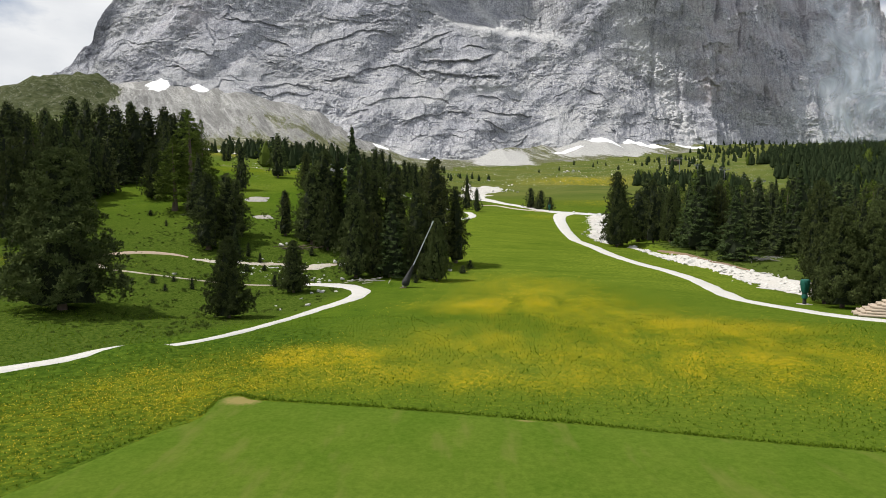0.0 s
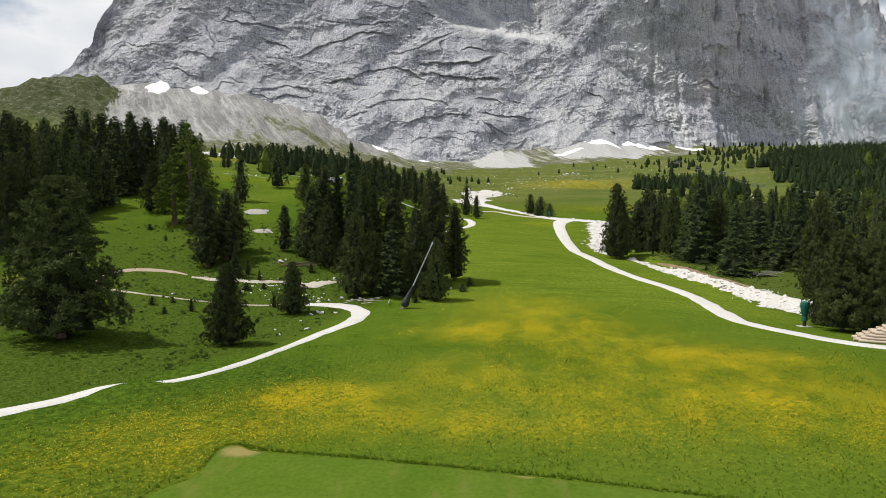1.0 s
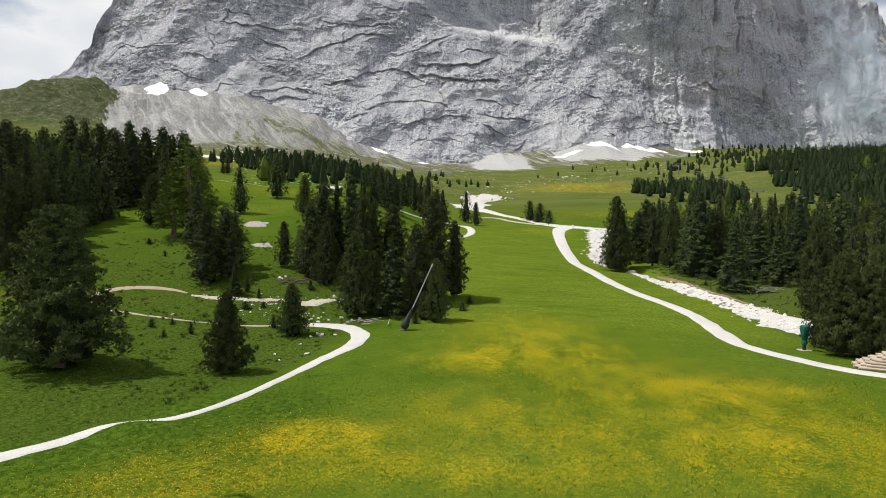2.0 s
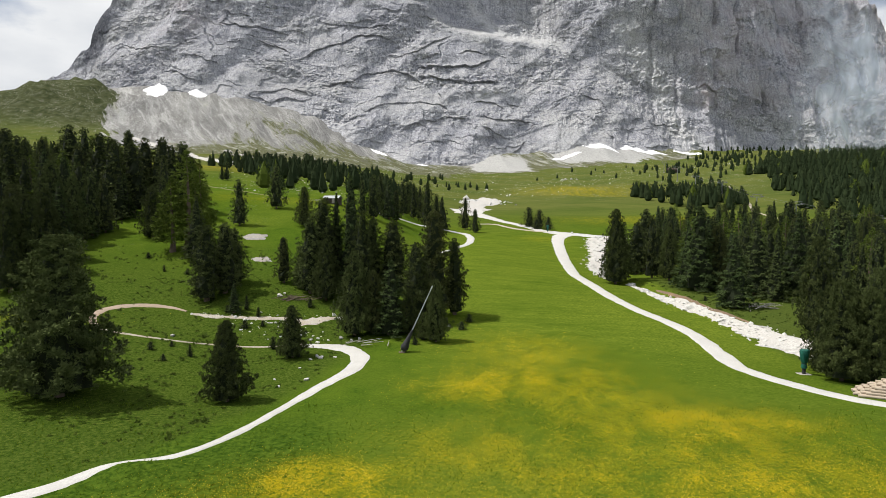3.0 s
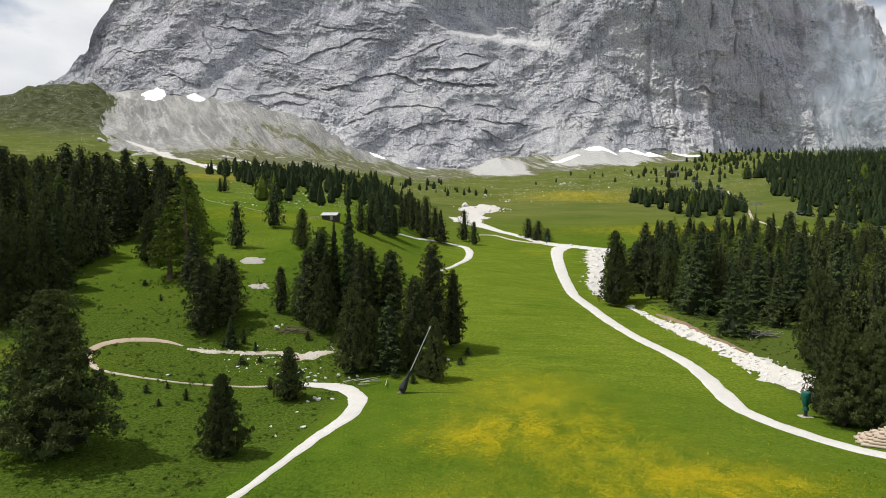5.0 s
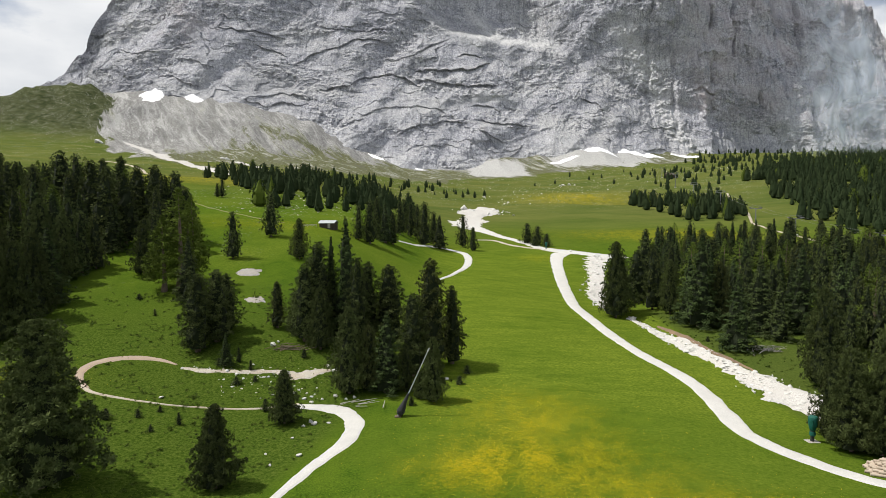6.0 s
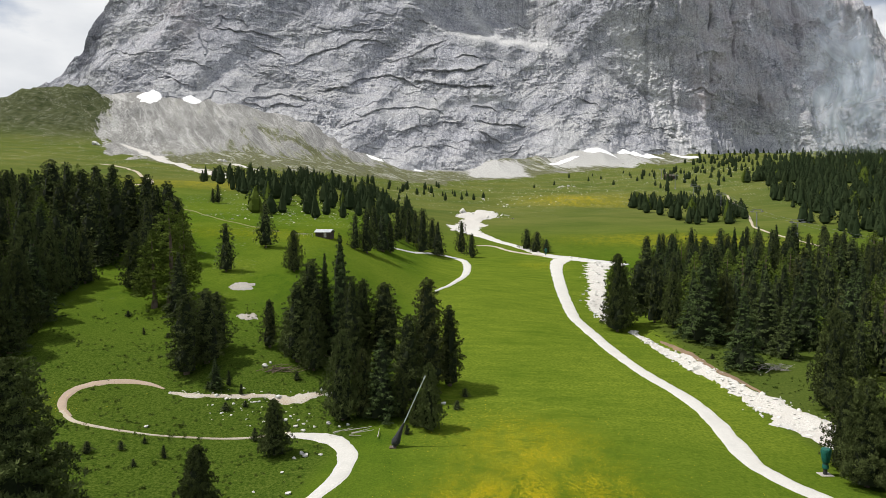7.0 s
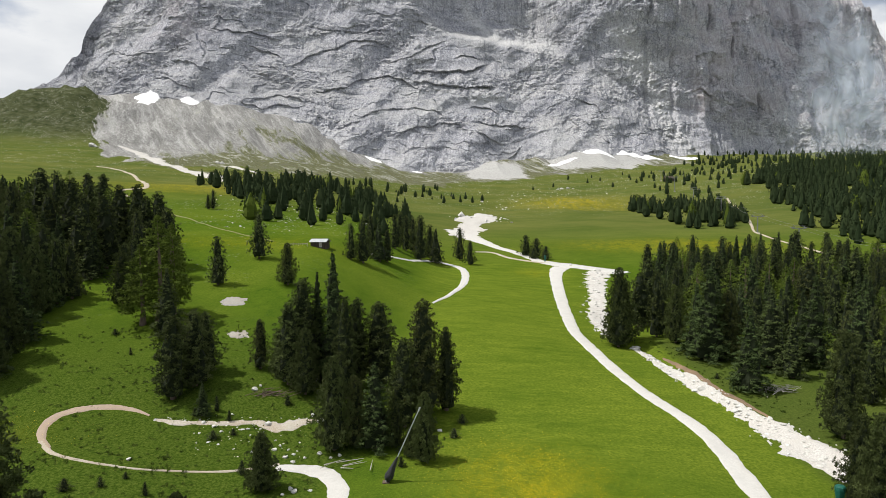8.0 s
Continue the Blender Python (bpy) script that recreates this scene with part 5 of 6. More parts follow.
# ---- small building blocks ----
def tube(bm, a, b, r0, r1=None, n=8):
    a, b = Vector(a), Vector(b)
    r1 = r0 if r1 is None else r1
    m = Matrix.Translation((a + b) / 2) @ (b - a).to_track_quat("Z", "Y").to_matrix().to_4x4()
    bmesh.ops.create_cone(bm, cap_ends=True, segments=n, radius1=r0, radius2=r1, depth=(b - a).length, matrix=m)
    return bm


def box(bm, size, m, bevel=0.0):
    got = bmesh.ops.create_cube(bm, size=1.0, matrix=m @ Matrix.Diagonal((*size, 1)))
    if bevel:
        edges = list({e for v in got["verts"] for e in v.link_edges})
        bmesh.ops.bevel(bm, geom=edges, offset=bevel, segments=2, affect="EDGES", profile=0.6)
    return bm


def lathe(bm, rows, n=16, wave=0.0, folds=7, seed=0):
    """A closed skin round an upright line: rows of x, y, z, radius; wave puts folds into it."""
    rings = []
    for k, (x, y, z, r) in enumerate(rows):
        ring = []
        for i in range(n):
            a = 2 * math.pi * i / n
            q = r * (1 + wave * math.sin(folds * a + 1.3 * k + seed) + 0.5 * wave * math.sin(3 * a + seed))
            ring.append(bm.verts.new((x + q * math.cos(a), y + q * math.sin(a), z)))
        rings.append(ring)
    for a, b in zip(rings, rings[1:]):
        for i in range(n):
            bm.faces.new((a[i], a[(i + 1) % n], b[(i + 1) % n], b[i]))
    bm.faces.new(rings[0][::-1])
    bm.faces.new(rings[-1])
    return bm


def thing(name, x, y, label, category, turn=0.0, group="", dz=0.0):
    root = new(name)
    root.matrix_basis = Matrix.LocRotScale((x, y, float(land(x, y)) + dz), Euler((0, 0, turn)), None)
    return tagged(root, label, category, group)


# ---- snow lance, tilted, with its foot wrapped ----
def snow_lance():
    g = thing("snow_lance", -5.6, 82.8, "slanted grey steel snow lance with black wrapped foot on meadow", "snow lance")
    d = Vector((0.41, 0.02, 0.90)).normalized()
    part("base_post", tube(bmesh.new(), (0, 0, -0.4), (0, 0, 0.75), 0.09), STEEL, g)
    part("base_plate", box(bmesh.new(), (0.9, 0.9, 0.08), Matrix.Translation((0, 0, 0.03)), 0.02), BARK, g, "dark wooden base plate")
    part("pole", tube(bmesh.new(), d * 2.5, d * 9.9, 0.075, 0.05, 10), STEEL, g, "slim grey steel pole")
    part("nozzle_head", tube(bmesh.new(), d * 9.8, d * 10.25, 0.11, 0.09, 10), STEEL, g)
    bm = bmesh.new()
    lathe(bm, [(0, 0, 0.30, 0.12), (0, 0, 0.36, 0.40), (0, 0, 0.7, 0.54), (0, 0, 1.15, 0.50), (0, 0, 1.8, 0.37), (0, 0, 2.4, 0.27), (0, 0, 3.1, 0.18), (0, 0, 3.5, 0.11)], 20, 0.08, 5)
    bmesh.ops.transform(bm, matrix=d.to_track_quat("Z", "Y").to_matrix().to_4x4(), verts=bm.verts)
    c = part("cover", bm, BLACKCOVER, g, "black tarpaulin wrapped round the foot")
    for h, r in ((0.95, 0.545), (1.75, 0.40), (2.6, 0.26)):
        bm = bmesh.new()
        q = d * h
        tube(bm, q - d * 0.04, q + d * 0.04, r, r, 16)
        part("strap", bm, BLACKCOVER, c)


snow_lance()


def covered_snow_gun(x, y, label):
    g = thing("covered_snow_gun", x, y, label, "snow gun", 0.0, "covered snow guns")
    part("base_plate", box(bmesh.new(), (1.5, 1.2, 0.12), Matrix.Translation((0, 0, 0.02)), 0.03), DEADWOOD, g, "weathered wooden base")
    part("pedestal", tube(bmesh.new(), (0, 0, 0), (0, 0, 1.1), 0.24, 0.20, 12), BLACKCOVER, g, "black pedestal")
    bm = lathe(bmesh.new(), [(0, 0, 0.75, 0.26), (0, 0, 0.85, 0.36), (0, 0, 1.2, 0.33), (0, 0, 1.40, 0.27), (0, 0, 1.7, 0.40), (0, 0, 2.2, 0.50), (0, 0, 2.8, 0.55),
                             (0.03, 0, 3.15, 0.53), (0.05, 0, 3.28, 0.42), (0.05, 0, 3.32, 0.15)], 26, 0.07, 6, 2)
    c = part("cover", bm, GREENCOVER, g, "dark green tarpaulin tied at the waist")
    part("tie_cord", tube(bmesh.new(), (0, 0, 1.37), (0, 0, 1.43), 0.30, 0.30, 20), BLACKCOVER, c)


covered_snow_gun(47.2, 77.0, "snow gun on a pedestal hidden under a dark green cover")
covered_snow_gun(50.0, 279.5, "snow gun under a teal green cover beside young pines")


def log_pile():
    """A stack of long stripped logs, each a thing of its own."""
    rng = random.Random(5)
    ax = Vector((0.90, -0.44, 0)).normalized()
    side = Vector((-ax.y, ax.x, 0))
    bm = tube(bmesh.new(), (0, 0, 0), (7.6, 0, 0), 0.17, 0.14, 10)
    base = Vector((46.9, 66.9, 0))
    src = None
    for layer in range(10):
        for k in range(11 - layer):
            o = base + side * ((k + layer * 0.5) * 0.34) + ax * rng.uniform(-0.15, 0.5) + ax * (0.55 * layer)
            z = float(land(o.x + ax.x * 3, o.y + ax.y * 3)) + 0.15 + layer * 0.30
            m = Matrix.Translation((o.x, o.y, z)) @ Euler((rng.uniform(0, 6), 0, math.atan2(ax.y, ax.x) + rng.uniform(-0.012, 0.012))).to_matrix().to_4x4()
            if src is None:
                src = part("log", bm, LOGWOOD, None)
                tagged(src, "long stripped pale log stacked in a pile", "log", "log pile by the road")
                src.matrix_basis = m
            else:
                keep = src.matrix_basis.copy()
                src.matrix_basis = Matrix.Identity(4)
                copy_thing(src, m)
                src.matrix_basis = keep


log_pile()


# ---- huts ----
def hut(x, y, turn, w, d, h, rise, label, roof_mat):
    g = thing("hut", x, y, label, "hut", turn)
    z0 = -0.6
    for nm, size, at in (("wall_front", (w, 0.14, h + 0.6), (0, -d / 2, (h + z0) / 2)), ("wall_back", (w, 0.14, h + 0.6), (0, d / 2, (h + z0) / 2)),
                         ("wall_side", (0.14, d - 0.14, h + 0.6), (-w / 2 + 0.07, 0, (h + z0) / 2)), ("wall_side", (0.14, d - 0.14, h + 0.6), (w / 2 - 0.07, 0, (h + z0) / 2))):
        wall = part(nm, box(bmesh.new(), size, Matrix.Translation(at), 0.01), DARKWOOD, g)
        if nm == "wall_front":
            for k in range(int(w / 0.3)):
                part("board", box(bmesh.new(), (0.24, 0.04, h), Matrix.Translation((-w / 2 + 0.15 + 0.3 * k, -d / 2 - 0.09, h / 2))), DARKWOOD, wall)
    part("door", box(bmesh.new(), (0.9, 0.06, min(1.8, h - 0.1)), Matrix.Translation((w * 0.18, -d / 2 - 0.15, min(1.8, h - 0.1) / 2)), 0.01), DEADWOOD, g)
    over = 0.45
    ang = math.atan2(rise, d / 2)
    L = math.hypot(rise, d / 2) + over
    for s in (-1, 1):
        m = Matrix.Translation((0, s * (L / 2 - 0.02) * math.cos(ang), h + rise - (L / 2) * math.sin(ang) + 0.08)) @ Matrix.Rotation(-s * ang, 4, "X")
        part("roof_slope", box(bmesh.new(), (w + 2 * over, L, 0.10), m, 0.02), roof_mat, g)
    for s in (-1, 1):
        bm = bmesh.new()
        f = [bm.verts.new((s * (w / 2 - 0.05), q, z)) for q, z in ((-d / 2, h), (d / 2, h), (0, h + rise))]
        bm.faces.new(f if s > 0 else f[::-1])
        part("gable", bm, DARKWOOD, g)
    return g


hut(-36.6, 201.0, -0.15, 4.8, 4.2, 1.7, 0.8, "dark timber hut with a pale sheet roof beside the pines", ROOFTIN)
hut(322, 832, 0.1, 13, 8, 4.5, 2.4, "small dark timber hut high on the far pasture", DARKWOOD)


def fence(x0, y0, x1, y1, n):
    g = thing("fence", x0, y0, "grey weathered post and rail fence beside the hut", "fence")
    dx, dy = x1 - x0, y1 - y0
    z0 = float(land(x0, y0))
    last = None
    for k in range(n + 1):
        px, py = dx * k / n, dy * k / n
        pz = float(land(x0 + px, y0 + py)) - z0
        part("post", tube(bmesh.new(), (px, py, pz - 0.3), (px, py, pz + 1.05), 0.06, 0.05, 6), DEADWOOD, g)
        if last:
            for h in (0.45, 0.85):
                part("rail", tube(bmesh.new(), (last[0], last[1], last[2] + h), (px, py, pz + h), 0.045, 0.045, 6), DEADWOOD, g)
        last = (px, py, pz)


fence(-45.5, 196.5, -40.0, 198.0, 4)


# ---- chairlift ----
def pylon(x, y, h, turn):
    g = thing("lift_pylon", x, y, "grey steel chairlift pylon with a wide cross-arm", "pylon", turn, "chairlift pylons")
    part("mast", tube(bmesh.new(), (0, 0, -0.8), (0, 0, h), 0.42, 0.28, 12), LIFTSTEEL, g)
    part("footing", box(bmesh.new(), (2.2, 2.2, 0.8), Matrix.Translation((0, 0, 0.1)), 0.06), STONE, g, "concrete footing")
    part("cross_arm", box(bmesh.new(), (7.2, 0.45, 0.36), Matrix.Translation((0, 0, h - 0.2)), 0.05), LIFTSTEEL, g)
    part("work_frame", box(bmesh.new(), (6.4, 0.18, 0.18), Matrix.Translation((0, 0, h + 1.5)), 0.02), LIFTSTEEL, g)
    for s in (-1, 1):
        part("frame_strut", tube(bmesh.new(), (s * 2.6, 0, h), (s * 3.1, 0, h + 1.5), 0.11, 0.09, 6), LIFTSTEEL, g)
        part("frame_strut", tube(bmesh.new(), (s * 2.6, 0, h), (s * 1.4, 0, h + 1.5), 0.11, 0.09, 6), LIFTSTEEL, g)
        sh = part("sheave_train", box(bmesh.new(), (0.30, 3.6, 0.32), Matrix.Translation((s * 3.4, 0, h + 0.15)), 0.04), LIFTSTEEL, g)
        for k in range(5):
            part("sheave", tube(bmesh.new(), (s * 3.4 - 0.12, -1.5 + 0.75 * k, h + 0.35), (s * 3.4 + 0.12, -1.5 + 0.75 * k, h + 0.35), 0.24, 0.24, 10), BLACKCOVER, sh)
    return g


PYLONS = [(196.5, 268.5, 7.5), (197, 330, 9.5), (208, 392, 10.5), (225, 477, 14.5), (252, 590, 14), (283, 714, 16), (316, 845, 14)]
for k, (x, y, h) in enumerate(PYLONS):
    x2, y2 = PYLONS[min(k + 1, len(PYLONS) - 1)][:2]
    x1, y1 = PYLONS[max(k - 1, 0)][:2]
    pylon(x, y, h, math.atan2(-(x2 - x1), y2 - y1))


def cables():
    for side in (-1, 1):
        pts = [Vector((x + 3.4 * side, y, float(land(x, y)) + h + 0.62)) for x, y, h in PYLONS]
        pts = [pts[0] + Vector((-20, -90, -8))] + pts
        bm = bmesh.new()
        for a, b in zip(pts, pts[1:]):
            prev = a
            for k in range(1, 9):
                t = k / 8
                q = a.lerp(b, t) - Vector((0, 0, 0.05 * (b - a).length * t * (1 - t)))
                tube(bm, prev, q, 0.03, 0.03, 5)
                prev = q
        tagged(part("lift_cable", bm, LIFTSTEEL, None), "grey steel haul cable of the chairlift", "cable", "lift cables")


cables()


# ---- stones ----
def rock_mesh(seed, flat=0.7):
    bm = bmesh.new()
    bmesh.ops.create_icosphere(bm, subdivisions=2, radius=1.0)
    rng = random.Random(seed)
    off = Vector((rng.uniform(0, 50), rng.uniform(0, 50), rng.uniform(0, 50)))
    for v in bm.verts:
        n = noise.noise(v.co * 1.1 + off) * 0.6 + noise.noise(v.co * 2.7 + off) * 0.32
        v.co *= 1 + n
        v.co.z *= flat
    for _ in range(8):
        nrm = Vector((rng.gauss(0, 1), rng.gauss(0, 1), rng.gauss(0, 0.7))).normalized()
        for v in bm.verts:
            over = v.co.dot(nrm) - 0.5
            if over > 0:
                v.co -= nrm * over * 0.85
    me = bpy.data.meshes.new("boulder")
    bm.to_mesh(me)
    bm.free()
    me.materials.append(STONE)
    return me


ROCKS = [rock_mesh(60 + k, 0.42 + 0.08 * (k % 4)) for k in range(6)]


def boulder(x, y, r, k, label, group=""):
    ob = new("boulder", ROCKS[k % len(ROCKS)])
    ob.matrix_basis = Matrix.LocRotScale((x, y, float(land(x, y)) + 0.12 * r), Euler((0, 0, 2.1 * k)), (r, r * (0.7 + 0.1 * (k % 4)), r))
    return tagged(ob, label, "boulder", group)


for k, (x, y, r) in enumerate([(-16.4, 71.5, 0.55), (-18.6, 88.9, 0.5), (-12.6, 90.4, 0.42), (-15.6, 91.0, 0.45), (-19.2, 69.4, 0.35), (-16.6, 81.2, 0.6), (-39.4, 86.6, 0.5),
                               (-14.7, 81.4, 0.35), (-17.3, 82.0, 0.5), (-18.0, 80.6, 0.3), (-20.6, 72.6, 0.3), (-22.0, 92.3, 0.5), (-20.0, 90.2, 0.55), (-19.0, 91.0, 0.4),
                               (-17.3, 90.0, 0.35), (-13.8, 89.8, 0.3), (-21.6, 93.6, 0.4), (-27.6, 75.2, 0.3), (-18.5, 77.0, 0.32), (-24.5, 68.8, 0.25)]):
    boulder(x, y, r, k, "pale limestone boulder lying in the grass by the path", "boulders by the path")
for k, (x, y, r) in enumerate([(-29.3, 106.9, 0.6), (-28.6, 108.2, 0.5), (-17.0, 100.0, 0.9), (-13.0, 97.5, 0.8), (-15.0, 98.8, 0.7), (-18.5, 101.4, 0.6), (-9.6, 96.4, 0.6), (-3.0, 95.8, 0.5), (1.2, 97.5, 0.5)]):
    boulder(x, y, r, k + 3, "grey limestone boulder under the pines", "boulders under the pines")
for k, (x, y, r) in enumerate([(-278, 775, 5), (-271, 770, 4), (-498, 880, 6), (-488, 874, 4), (-179, 585, 6), (-172, 580, 4), (172, 822, 3.5), (166, 818, 2.5), (180, 826, 3), (187, 822, 2.2),
                               (-34, 300, 1.6), (-62, 290, 1.4), (-92, 330, 1.5)]):
    boulder(x, y, r, k + 1, "large weathered limestone block on the far pasture", "boulders on the far pasture")


def rubble(name, rows, count, size, spread, seed, label):
    """Broken stones along a bank, too many to count."""
    rng = np.random.default_rng(seed)
    c = spline(rows, 1.0)
    bm = bmesh.new()
    bmesh.ops.create_icosphere(bm, subdivisions=1, radius=1.0)
    lowv = np.array([v.co[:] for v in bm.verts])
    lowf = np.array([[v.index for v in f.verts] for f in bm.faces])
    bm.free()
    V, F, n = [], [], 0
    for _ in range(count):
        i = int(rng.integers(len(c)))
        w = c[i, 2] * 0.5 * spread
        x, y = c[i, 0] + rng.normal(0, 0.5) * w, c[i, 1] + rng.normal(0, 0.5) * w
        r = size * rng.lognormal(-0.3, 0.55)
        s = r * rng.uniform(0.55, 1.2, 3)
        a = rng.uniform(0, 6.28)
        v = lowv * (1 + rng.uniform(-0.45, 0.4, (len(lowv), 1))) * s
        ca, sa = math.cos(a), math.sin(a)
        v = np.column_stack([v[:, 0] * ca - v[:, 1] * sa + x, v[:, 0] * sa + v[:, 1] * ca + y, v[:, 2] * 0.6 + float(land(x, y)) + 0.12 * r])
        V.append(v)
        F.append(lowf + n)
        n += len(v)
    tagged(new(name, mesh_of(name, np.vstack(V), np.vstack(F), STONE)), label, "rubble", kind="stuff")


rubble("rubble", [(68, 256, 9), (60, 230, 7), (55.2, 210, 6), (50.6, 194, 6), (46.6, 174, 7), (45.0, 156, 3)], 620, 0.40, 1.0, 91, "broken white limestone beside the forest")
rubble("rubble", [(46.6, 147, 1.4), (48.3, 134, 3.2), (49.8, 122, 3.8), (51.2, 112, 3.2), (52.3, 104.5, 4.4), (54.1, 98.5, 7), (55.2, 91, 6.4)], 900, 0.25, 0.85, 92, "broken white limestone on the road bank")
rubble("rubble", [(-41, 97.8, 1.0), (-33, 98.2, 1.8), (-23, 98.6, 3.2), (-18, 100.5, 1)], 150, 0.14, 1.3, 93, "loose pale stones on the earth bank")
rubble("rubble", [(-34, 94, 3), (-26, 95, 4), (-20, 92, 4)], 50, 0.16, 2.2, 94, "pale stones scattered in rough grass")
rubble("rubble", [(26, 470, 16), (40, 500, 20), (46, 478, 16)], 160, 1.2, 1.4, 95, "heaped limestone rubble in the pit")
rubble("rubble", [(58, 272, 3), (66, 268, 3)], 40, 0.5, 1.0, 96, "small heap of rubble at the road junction")
rubble("rubble", [(-60, 260, 30), (-70, 330, 40), (-100, 420, 50)], 140, 0.4, 1.6, 97, "pale stones strewn over thin pasture")
rubble("rubble", [(60, 620, 60), (150, 760, 80), (330, 900, 90), (480, 1000, 90)], 300, 0.6, 1.8, 98, "pale stones strewn over far pasture")


def brushwood(x, y, seed, label, mat, n=34, spread=2.6):
    g = thing("brushwood_pile", x, y, label, "brushwood pile")
    rng = random.Random(seed)
    for k in range(n):
        a = rng.gauss(0.25, 0.55)
        L = rng.uniform(1.6, 4.2)
        o = Vector((rng.gauss(0, spread * 0.6), rng.gauss(0, spread * 0.35), rng.uniform(0.08, 0.75)))
        d = Vector((math.cos(a), math.sin(a), rng.uniform(-0.12, 0.25))) * (L / 2)
        part("branch", tube(bmesh.new(), o - d, o + d, rng.uniform(0.04, 0.10), 0.02, 5), mat, g)


brushwood(62.5, 115.5, 3, "tangled pile of grey dead branches at the forest edge", DEADWOOD)
brushwood(-26.3, 106.0, 4, "heap of reddish brown dead branches under the bank", BARK, 26, 2.0)
brushwood(-10.5, 87.6, 6, "few fallen grey branches in the grass", DEADWOOD, 7, 2.2)


# ---- shrubs: young pines and low bushes ----
for k, (x, y, h, w) in enumerate([(-42.7, 78.6, 1.5, 2.6), (-39.3, 80.0, 1.2, 1.7), (-37.5, 82.3, 0.9, 1.2), (-33.7, 79.3, 1.7, 1.5), (-24.5, 86.0, 1.9, 1.9), (-31.4, 94.5, 1.3, 2.8),
                                  (-36.0, 99.7, 1.2, 2.0), (-44.3, 75.9, 1.2, 2.2), (-36.0, 76.5, 1.0, 1.2), (-22.6, 84.6, 1.5, 1.6), (-30.6, 99.0, 1.8, 1.5), (-33.2, 101.0, 2.6, 1.6),
                                  (-55.0, 118.0, 1.4, 1.2), (-50.0, 117.0, 1.0, 2.0), (3.2, 95.5, 1.4, 2.6), (4.6, 100.5, 1.5, 2.6), (-4.0, 86.8, 1.4, 2.0), (59.3, 137.0, 1.6, 2.8), (54.5, 122.5, 1.1, 1.8),
                                  (-62.0, 126.0, 1.3, 2.2), (-23.0, 103.8, 1.6, 2.2), (-29.0, 96.0, 1.0, 1.8)]):
    stock.plant(x, y, h, w, "P", 2, k % 3, k * 1.1, "low dark green young pine in rough grass", "young pines in the pasture")


# ---- meadow: grass stalks and buttercups ----
def on_lawn(x, y):
    edge_y = np.interp(x, LAWN_EDGE[6:, 0], LAWN_EDGE[6:, 1])
    left_x = np.interp(y, [2, 12, 22.2, 26.3, 29.4, 31.4, 34.4], [-34, -24, -17.2, -15.2, -13.9, -12.7, -12.6])
    return (x > left_x) & (y < np.where(x > -12.6, edge_y, 99) + 0.05) & (y < 35.2)


def near_path(x, y, gap=1.35):
    c = spline([(-52, 26), (-38, 34.5), (-30, 39.8), (-25.3, 45.2), (-21.4, 47.8), (-18.6, 52.4), (-16.0, 61.9), (-13.9, 68.9), (-11.6, 74.2), (-11.2, 80.6), (-13.2, 85.2), (-20, 87.4)], 1.0)
    c2 = spline([(72, 48), (57.5, 56.6), (47.9, 64.1), (43.1, 69.6), (40.2, 76.5), (40.2, 83.1), (41.5, 92)], 1.0)
    c = np.vstack([c, c2])
    out = np.zeros(len(x), bool)
    for k in range(0, len(x), 4000):
        d = np.hypot(x[k:k + 4000, None] - c[None, :, 0], y[k:k + 4000, None] - c[None, :, 1]).min(1)
        out[k:k + 4000] = d < gap
    return out


def field(n, y0, y1, rng, power=1.6):
    y = y0 + (y1 - y0) * rng.uniform(0, 1, n) ** power
    x = rng.uniform(-1, 1, n) * (y * 0.76 + 3)
    return x, y


def build_grass():
    rng = np.random.default_rng(41)
    x, y = field(15000, 19, 62, rng, 1.0)
    thick = fbm(x / 6, y / 6, 2, 43)
    ok = ~on_lawn(x, y) & ~near_path(x, y) & (thick > -0.45 + 0.5 * rng.uniform(-1, 1, len(x)))
    x, y = x[ok], y[ok]
    # a denser fringe along the mown edge
    k = rng.integers(0, len(LAWN_EDGE), 9000)
    ex, ey = LAWN_EDGE[k, 0] + rng.normal(0, 0.18, 9000), LAWN_EDGE[k, 1] + rng.normal(0.12, 0.16, 9000)
    ok = ~on_lawn(ex, ey) & (ey > 15)
    x, y = np.concatenate([x, ex[ok]]), np.concatenate([y, ey[ok]])
    B = np.column_stack([x, y, land(x, y) - 0.02])
    A = np.column_stack([rng.normal(0.10, 0.22, (len(x), 2)), np.ones(len(x))])
    A /= np.linalg.norm(A, axis=1)[:, None]
    hgt = 0.13 + 0.05 * fbm(x / 4, y / 4, 2, 47) + 0.03 * rng.normal(0, 1, len(x))
    V, F = tuft_blades(B, A, np.clip(hgt, 0.08, 0.4), np.full(len(x), 0.022) + 0.0004 * y, 3, 0.45, rng, 3)
    tagged(new("meadow_grass", mesh_of("meadow_grass", V, F, BLADES)), "tall green meadow grass round the mown turf", "grass", kind="stuff")


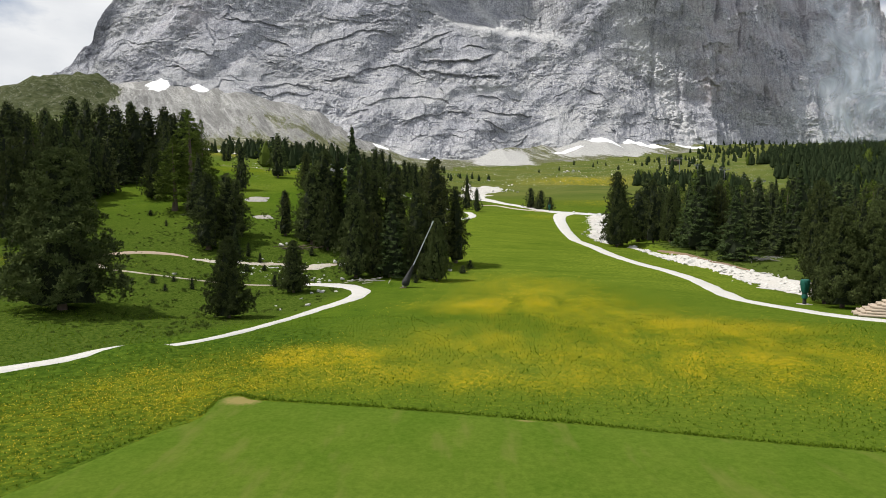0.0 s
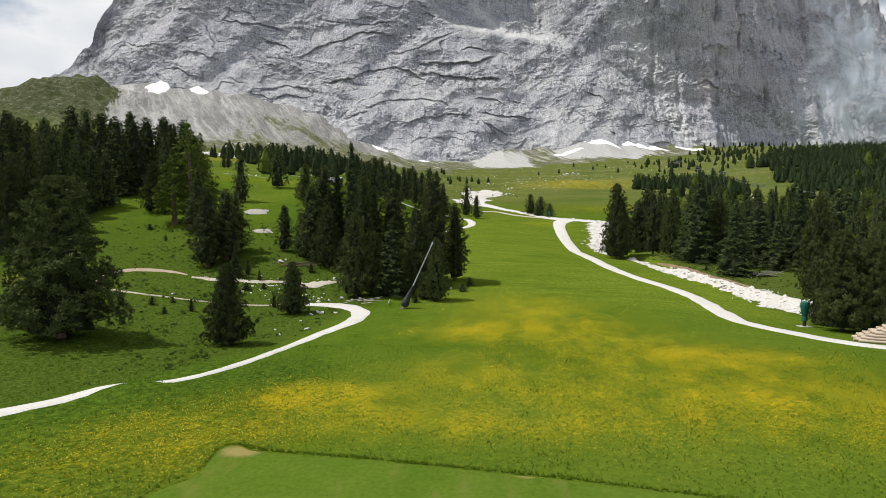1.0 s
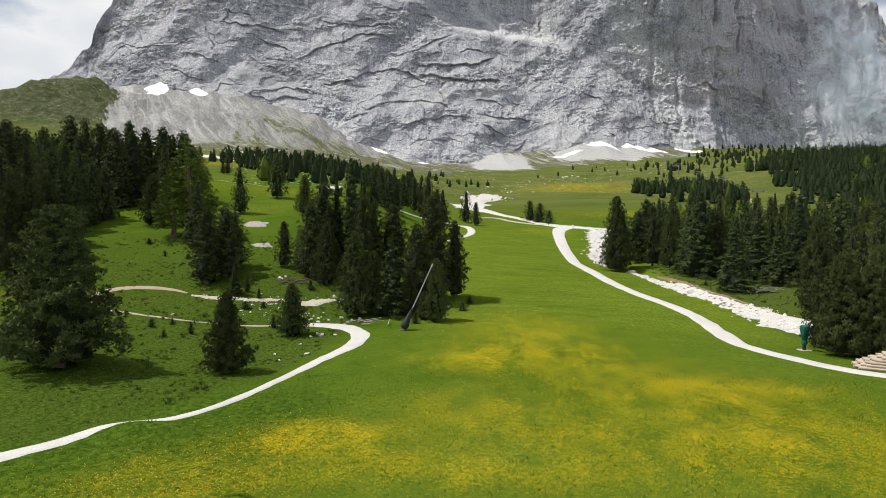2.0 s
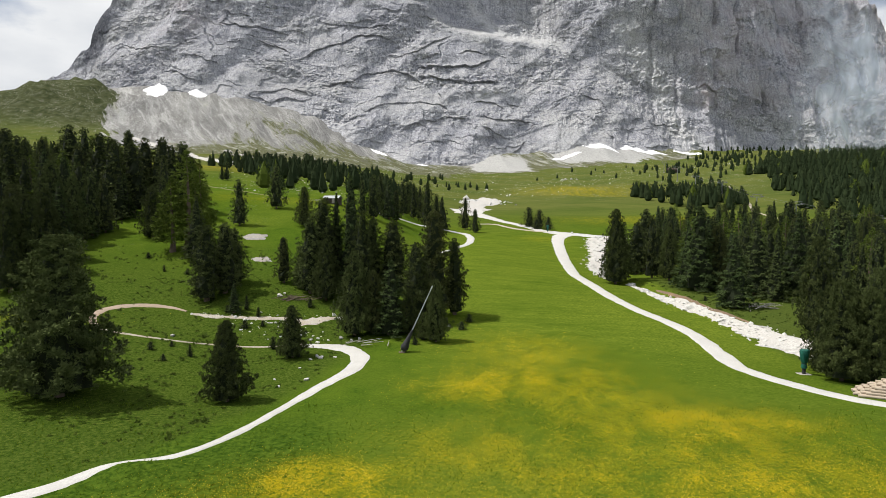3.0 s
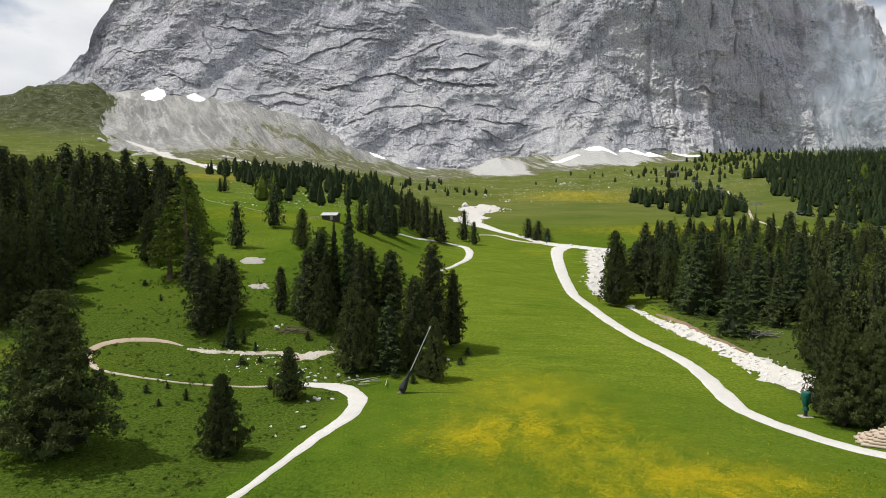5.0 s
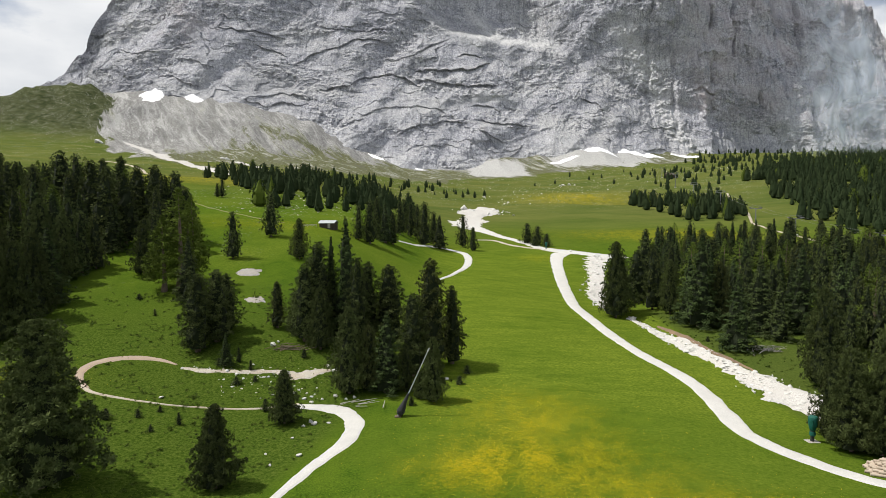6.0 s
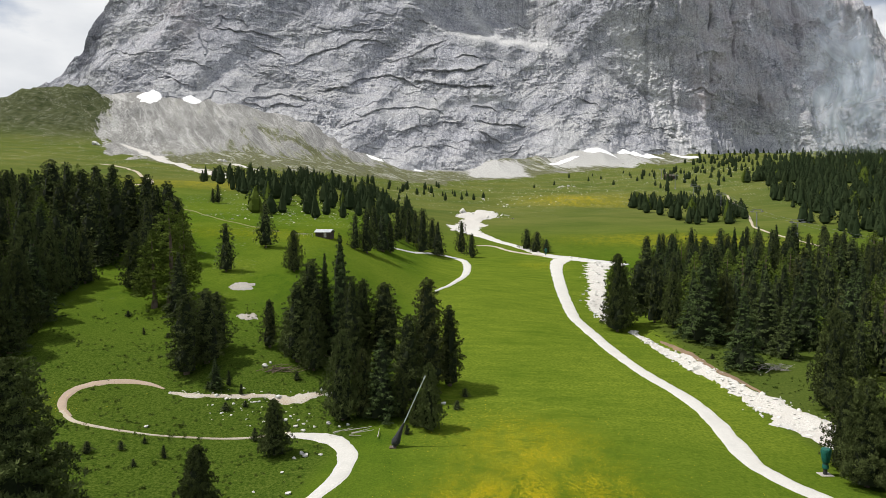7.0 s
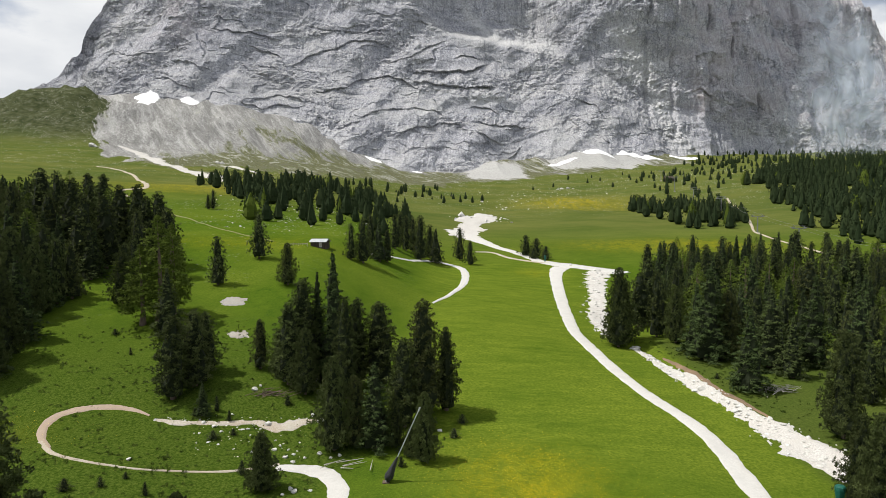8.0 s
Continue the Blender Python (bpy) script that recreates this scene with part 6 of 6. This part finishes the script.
def build_flowers():
    rng = np.random.default_rng(51)
    x, y = field(760000, 20, 100, rng, 1.2)
    f = flower_field(x, y)
    ok = rng.uniform(0, 1, len(x)) < f * 1.0
    x, y = x[ok], y[ok]
    ok = ~on_lawn(x, y) & ~near_path(x, y)
    x, y = x[ok][:66000], y[ok][:66000]
    n = len(x)
    z = land(x, y) + rng.uniform(0.16, 0.36, n)
    r = rng.uniform(0.009, 0.018, n) * (1 + 0.009 * y)
    a = rng.uniform(0, 6.28, n)
    tilt = rng.normal(0, 0.35, (n, 2))
    V = []
    for k in range(4):
        q = a + k * math.pi / 2
        dx, dy = np.cos(q) * r, np.sin(q) * r
        V.append(np.column_stack([x + dx, y + dy, z + dx * tilt[:, 0] + dy * tilt[:, 1] + 0.3 * r * (k % 2)]))
    V = np.stack(V, 1).reshape(-1, 3)
    tagged(new("buttercups", mesh_of("buttercups", V, np.arange(len(V)).reshape(-1, 4), PETAL)), "yellow buttercups thick in the meadow", "flowers", kind="stuff")


def build_tussocks():
    """Low heath, alpine rose and coarse tufts in the rough pasture."""
    rng = np.random.default_rng(61)
    n = 5200
    x, y = rng.uniform(-75, -8, n), rng.uniform(46, 134, n)
    edge = np.interp(y, [40, 62, 80, 90, 110, 134], [-28, -18, -14, -15, -20, -26])
    thick = fbm(x / 7, y / 9, 3, 63, 0.6)
    ok = (x < edge) & (x > -0.78 * y - 6) & (thick > -0.05 + 0.3 * rng.uniform(-1, 1, n))
    x, y = x[ok], y[ok]
    # and on the strip between the limestone bank and the wood
    m = 420
    y2 = rng.uniform(82, 150, m)
    x2 = np.interp(y2, [82, 96, 112, 134, 150], [59, 57.5, 54, 51.5, 49]) + rng.uniform(0, 1, m) ** 1.4 * 16
    x, y = np.concatenate([x, x2]), np.concatenate([y, y2])
    ok = ~near_path(x, y, 1.8)
    x, y = x[ok], y[ok]
    n = len(x)
    size = rng.lognormal(-1.65, 0.40, n)
    V = []
    for k in range(12):
        d = rng.normal(0, 1, (n, 3)) * np.array([1, 1, 0.6]) + np.array([0, 0, 0.7])
        d /= np.linalg.norm(d, axis=1)[:, None]
        d[:, 2] = np.abs(d[:, 2])
        p = np.column_stack([x, y, land(x, y)]) + d * size[:, None] * np.array([1, 1, 0.6]) * rng.uniform(0.4, 1, (n, 1))
        g = np.cross(d, rng.normal(0, 1, (n, 3)))
        g /= np.linalg.norm(g, axis=1)[:, None]
        w = np.cross(g, d)
        L, W = size[:, None] * 0.8, size[:, None] * 0.3
        tip = 0.6 * g + 0.5 * d + np.array([0, 0, 0.3])
        V.append(np.stack([p - w * W, p + tip * L, p + w * W], 1))
    V = np.concatenate(V).reshape(-1, 3)
    tagged(new("low_shrubs", mesh_of("low_shrubs", V, np.arange(len(V)).reshape(-1, 3), HEATH)), "low dull green heath and coarse tufts in rough pasture", "shrubs", kind="stuff")


build_grass()
build_tussocks()
build_flowers()
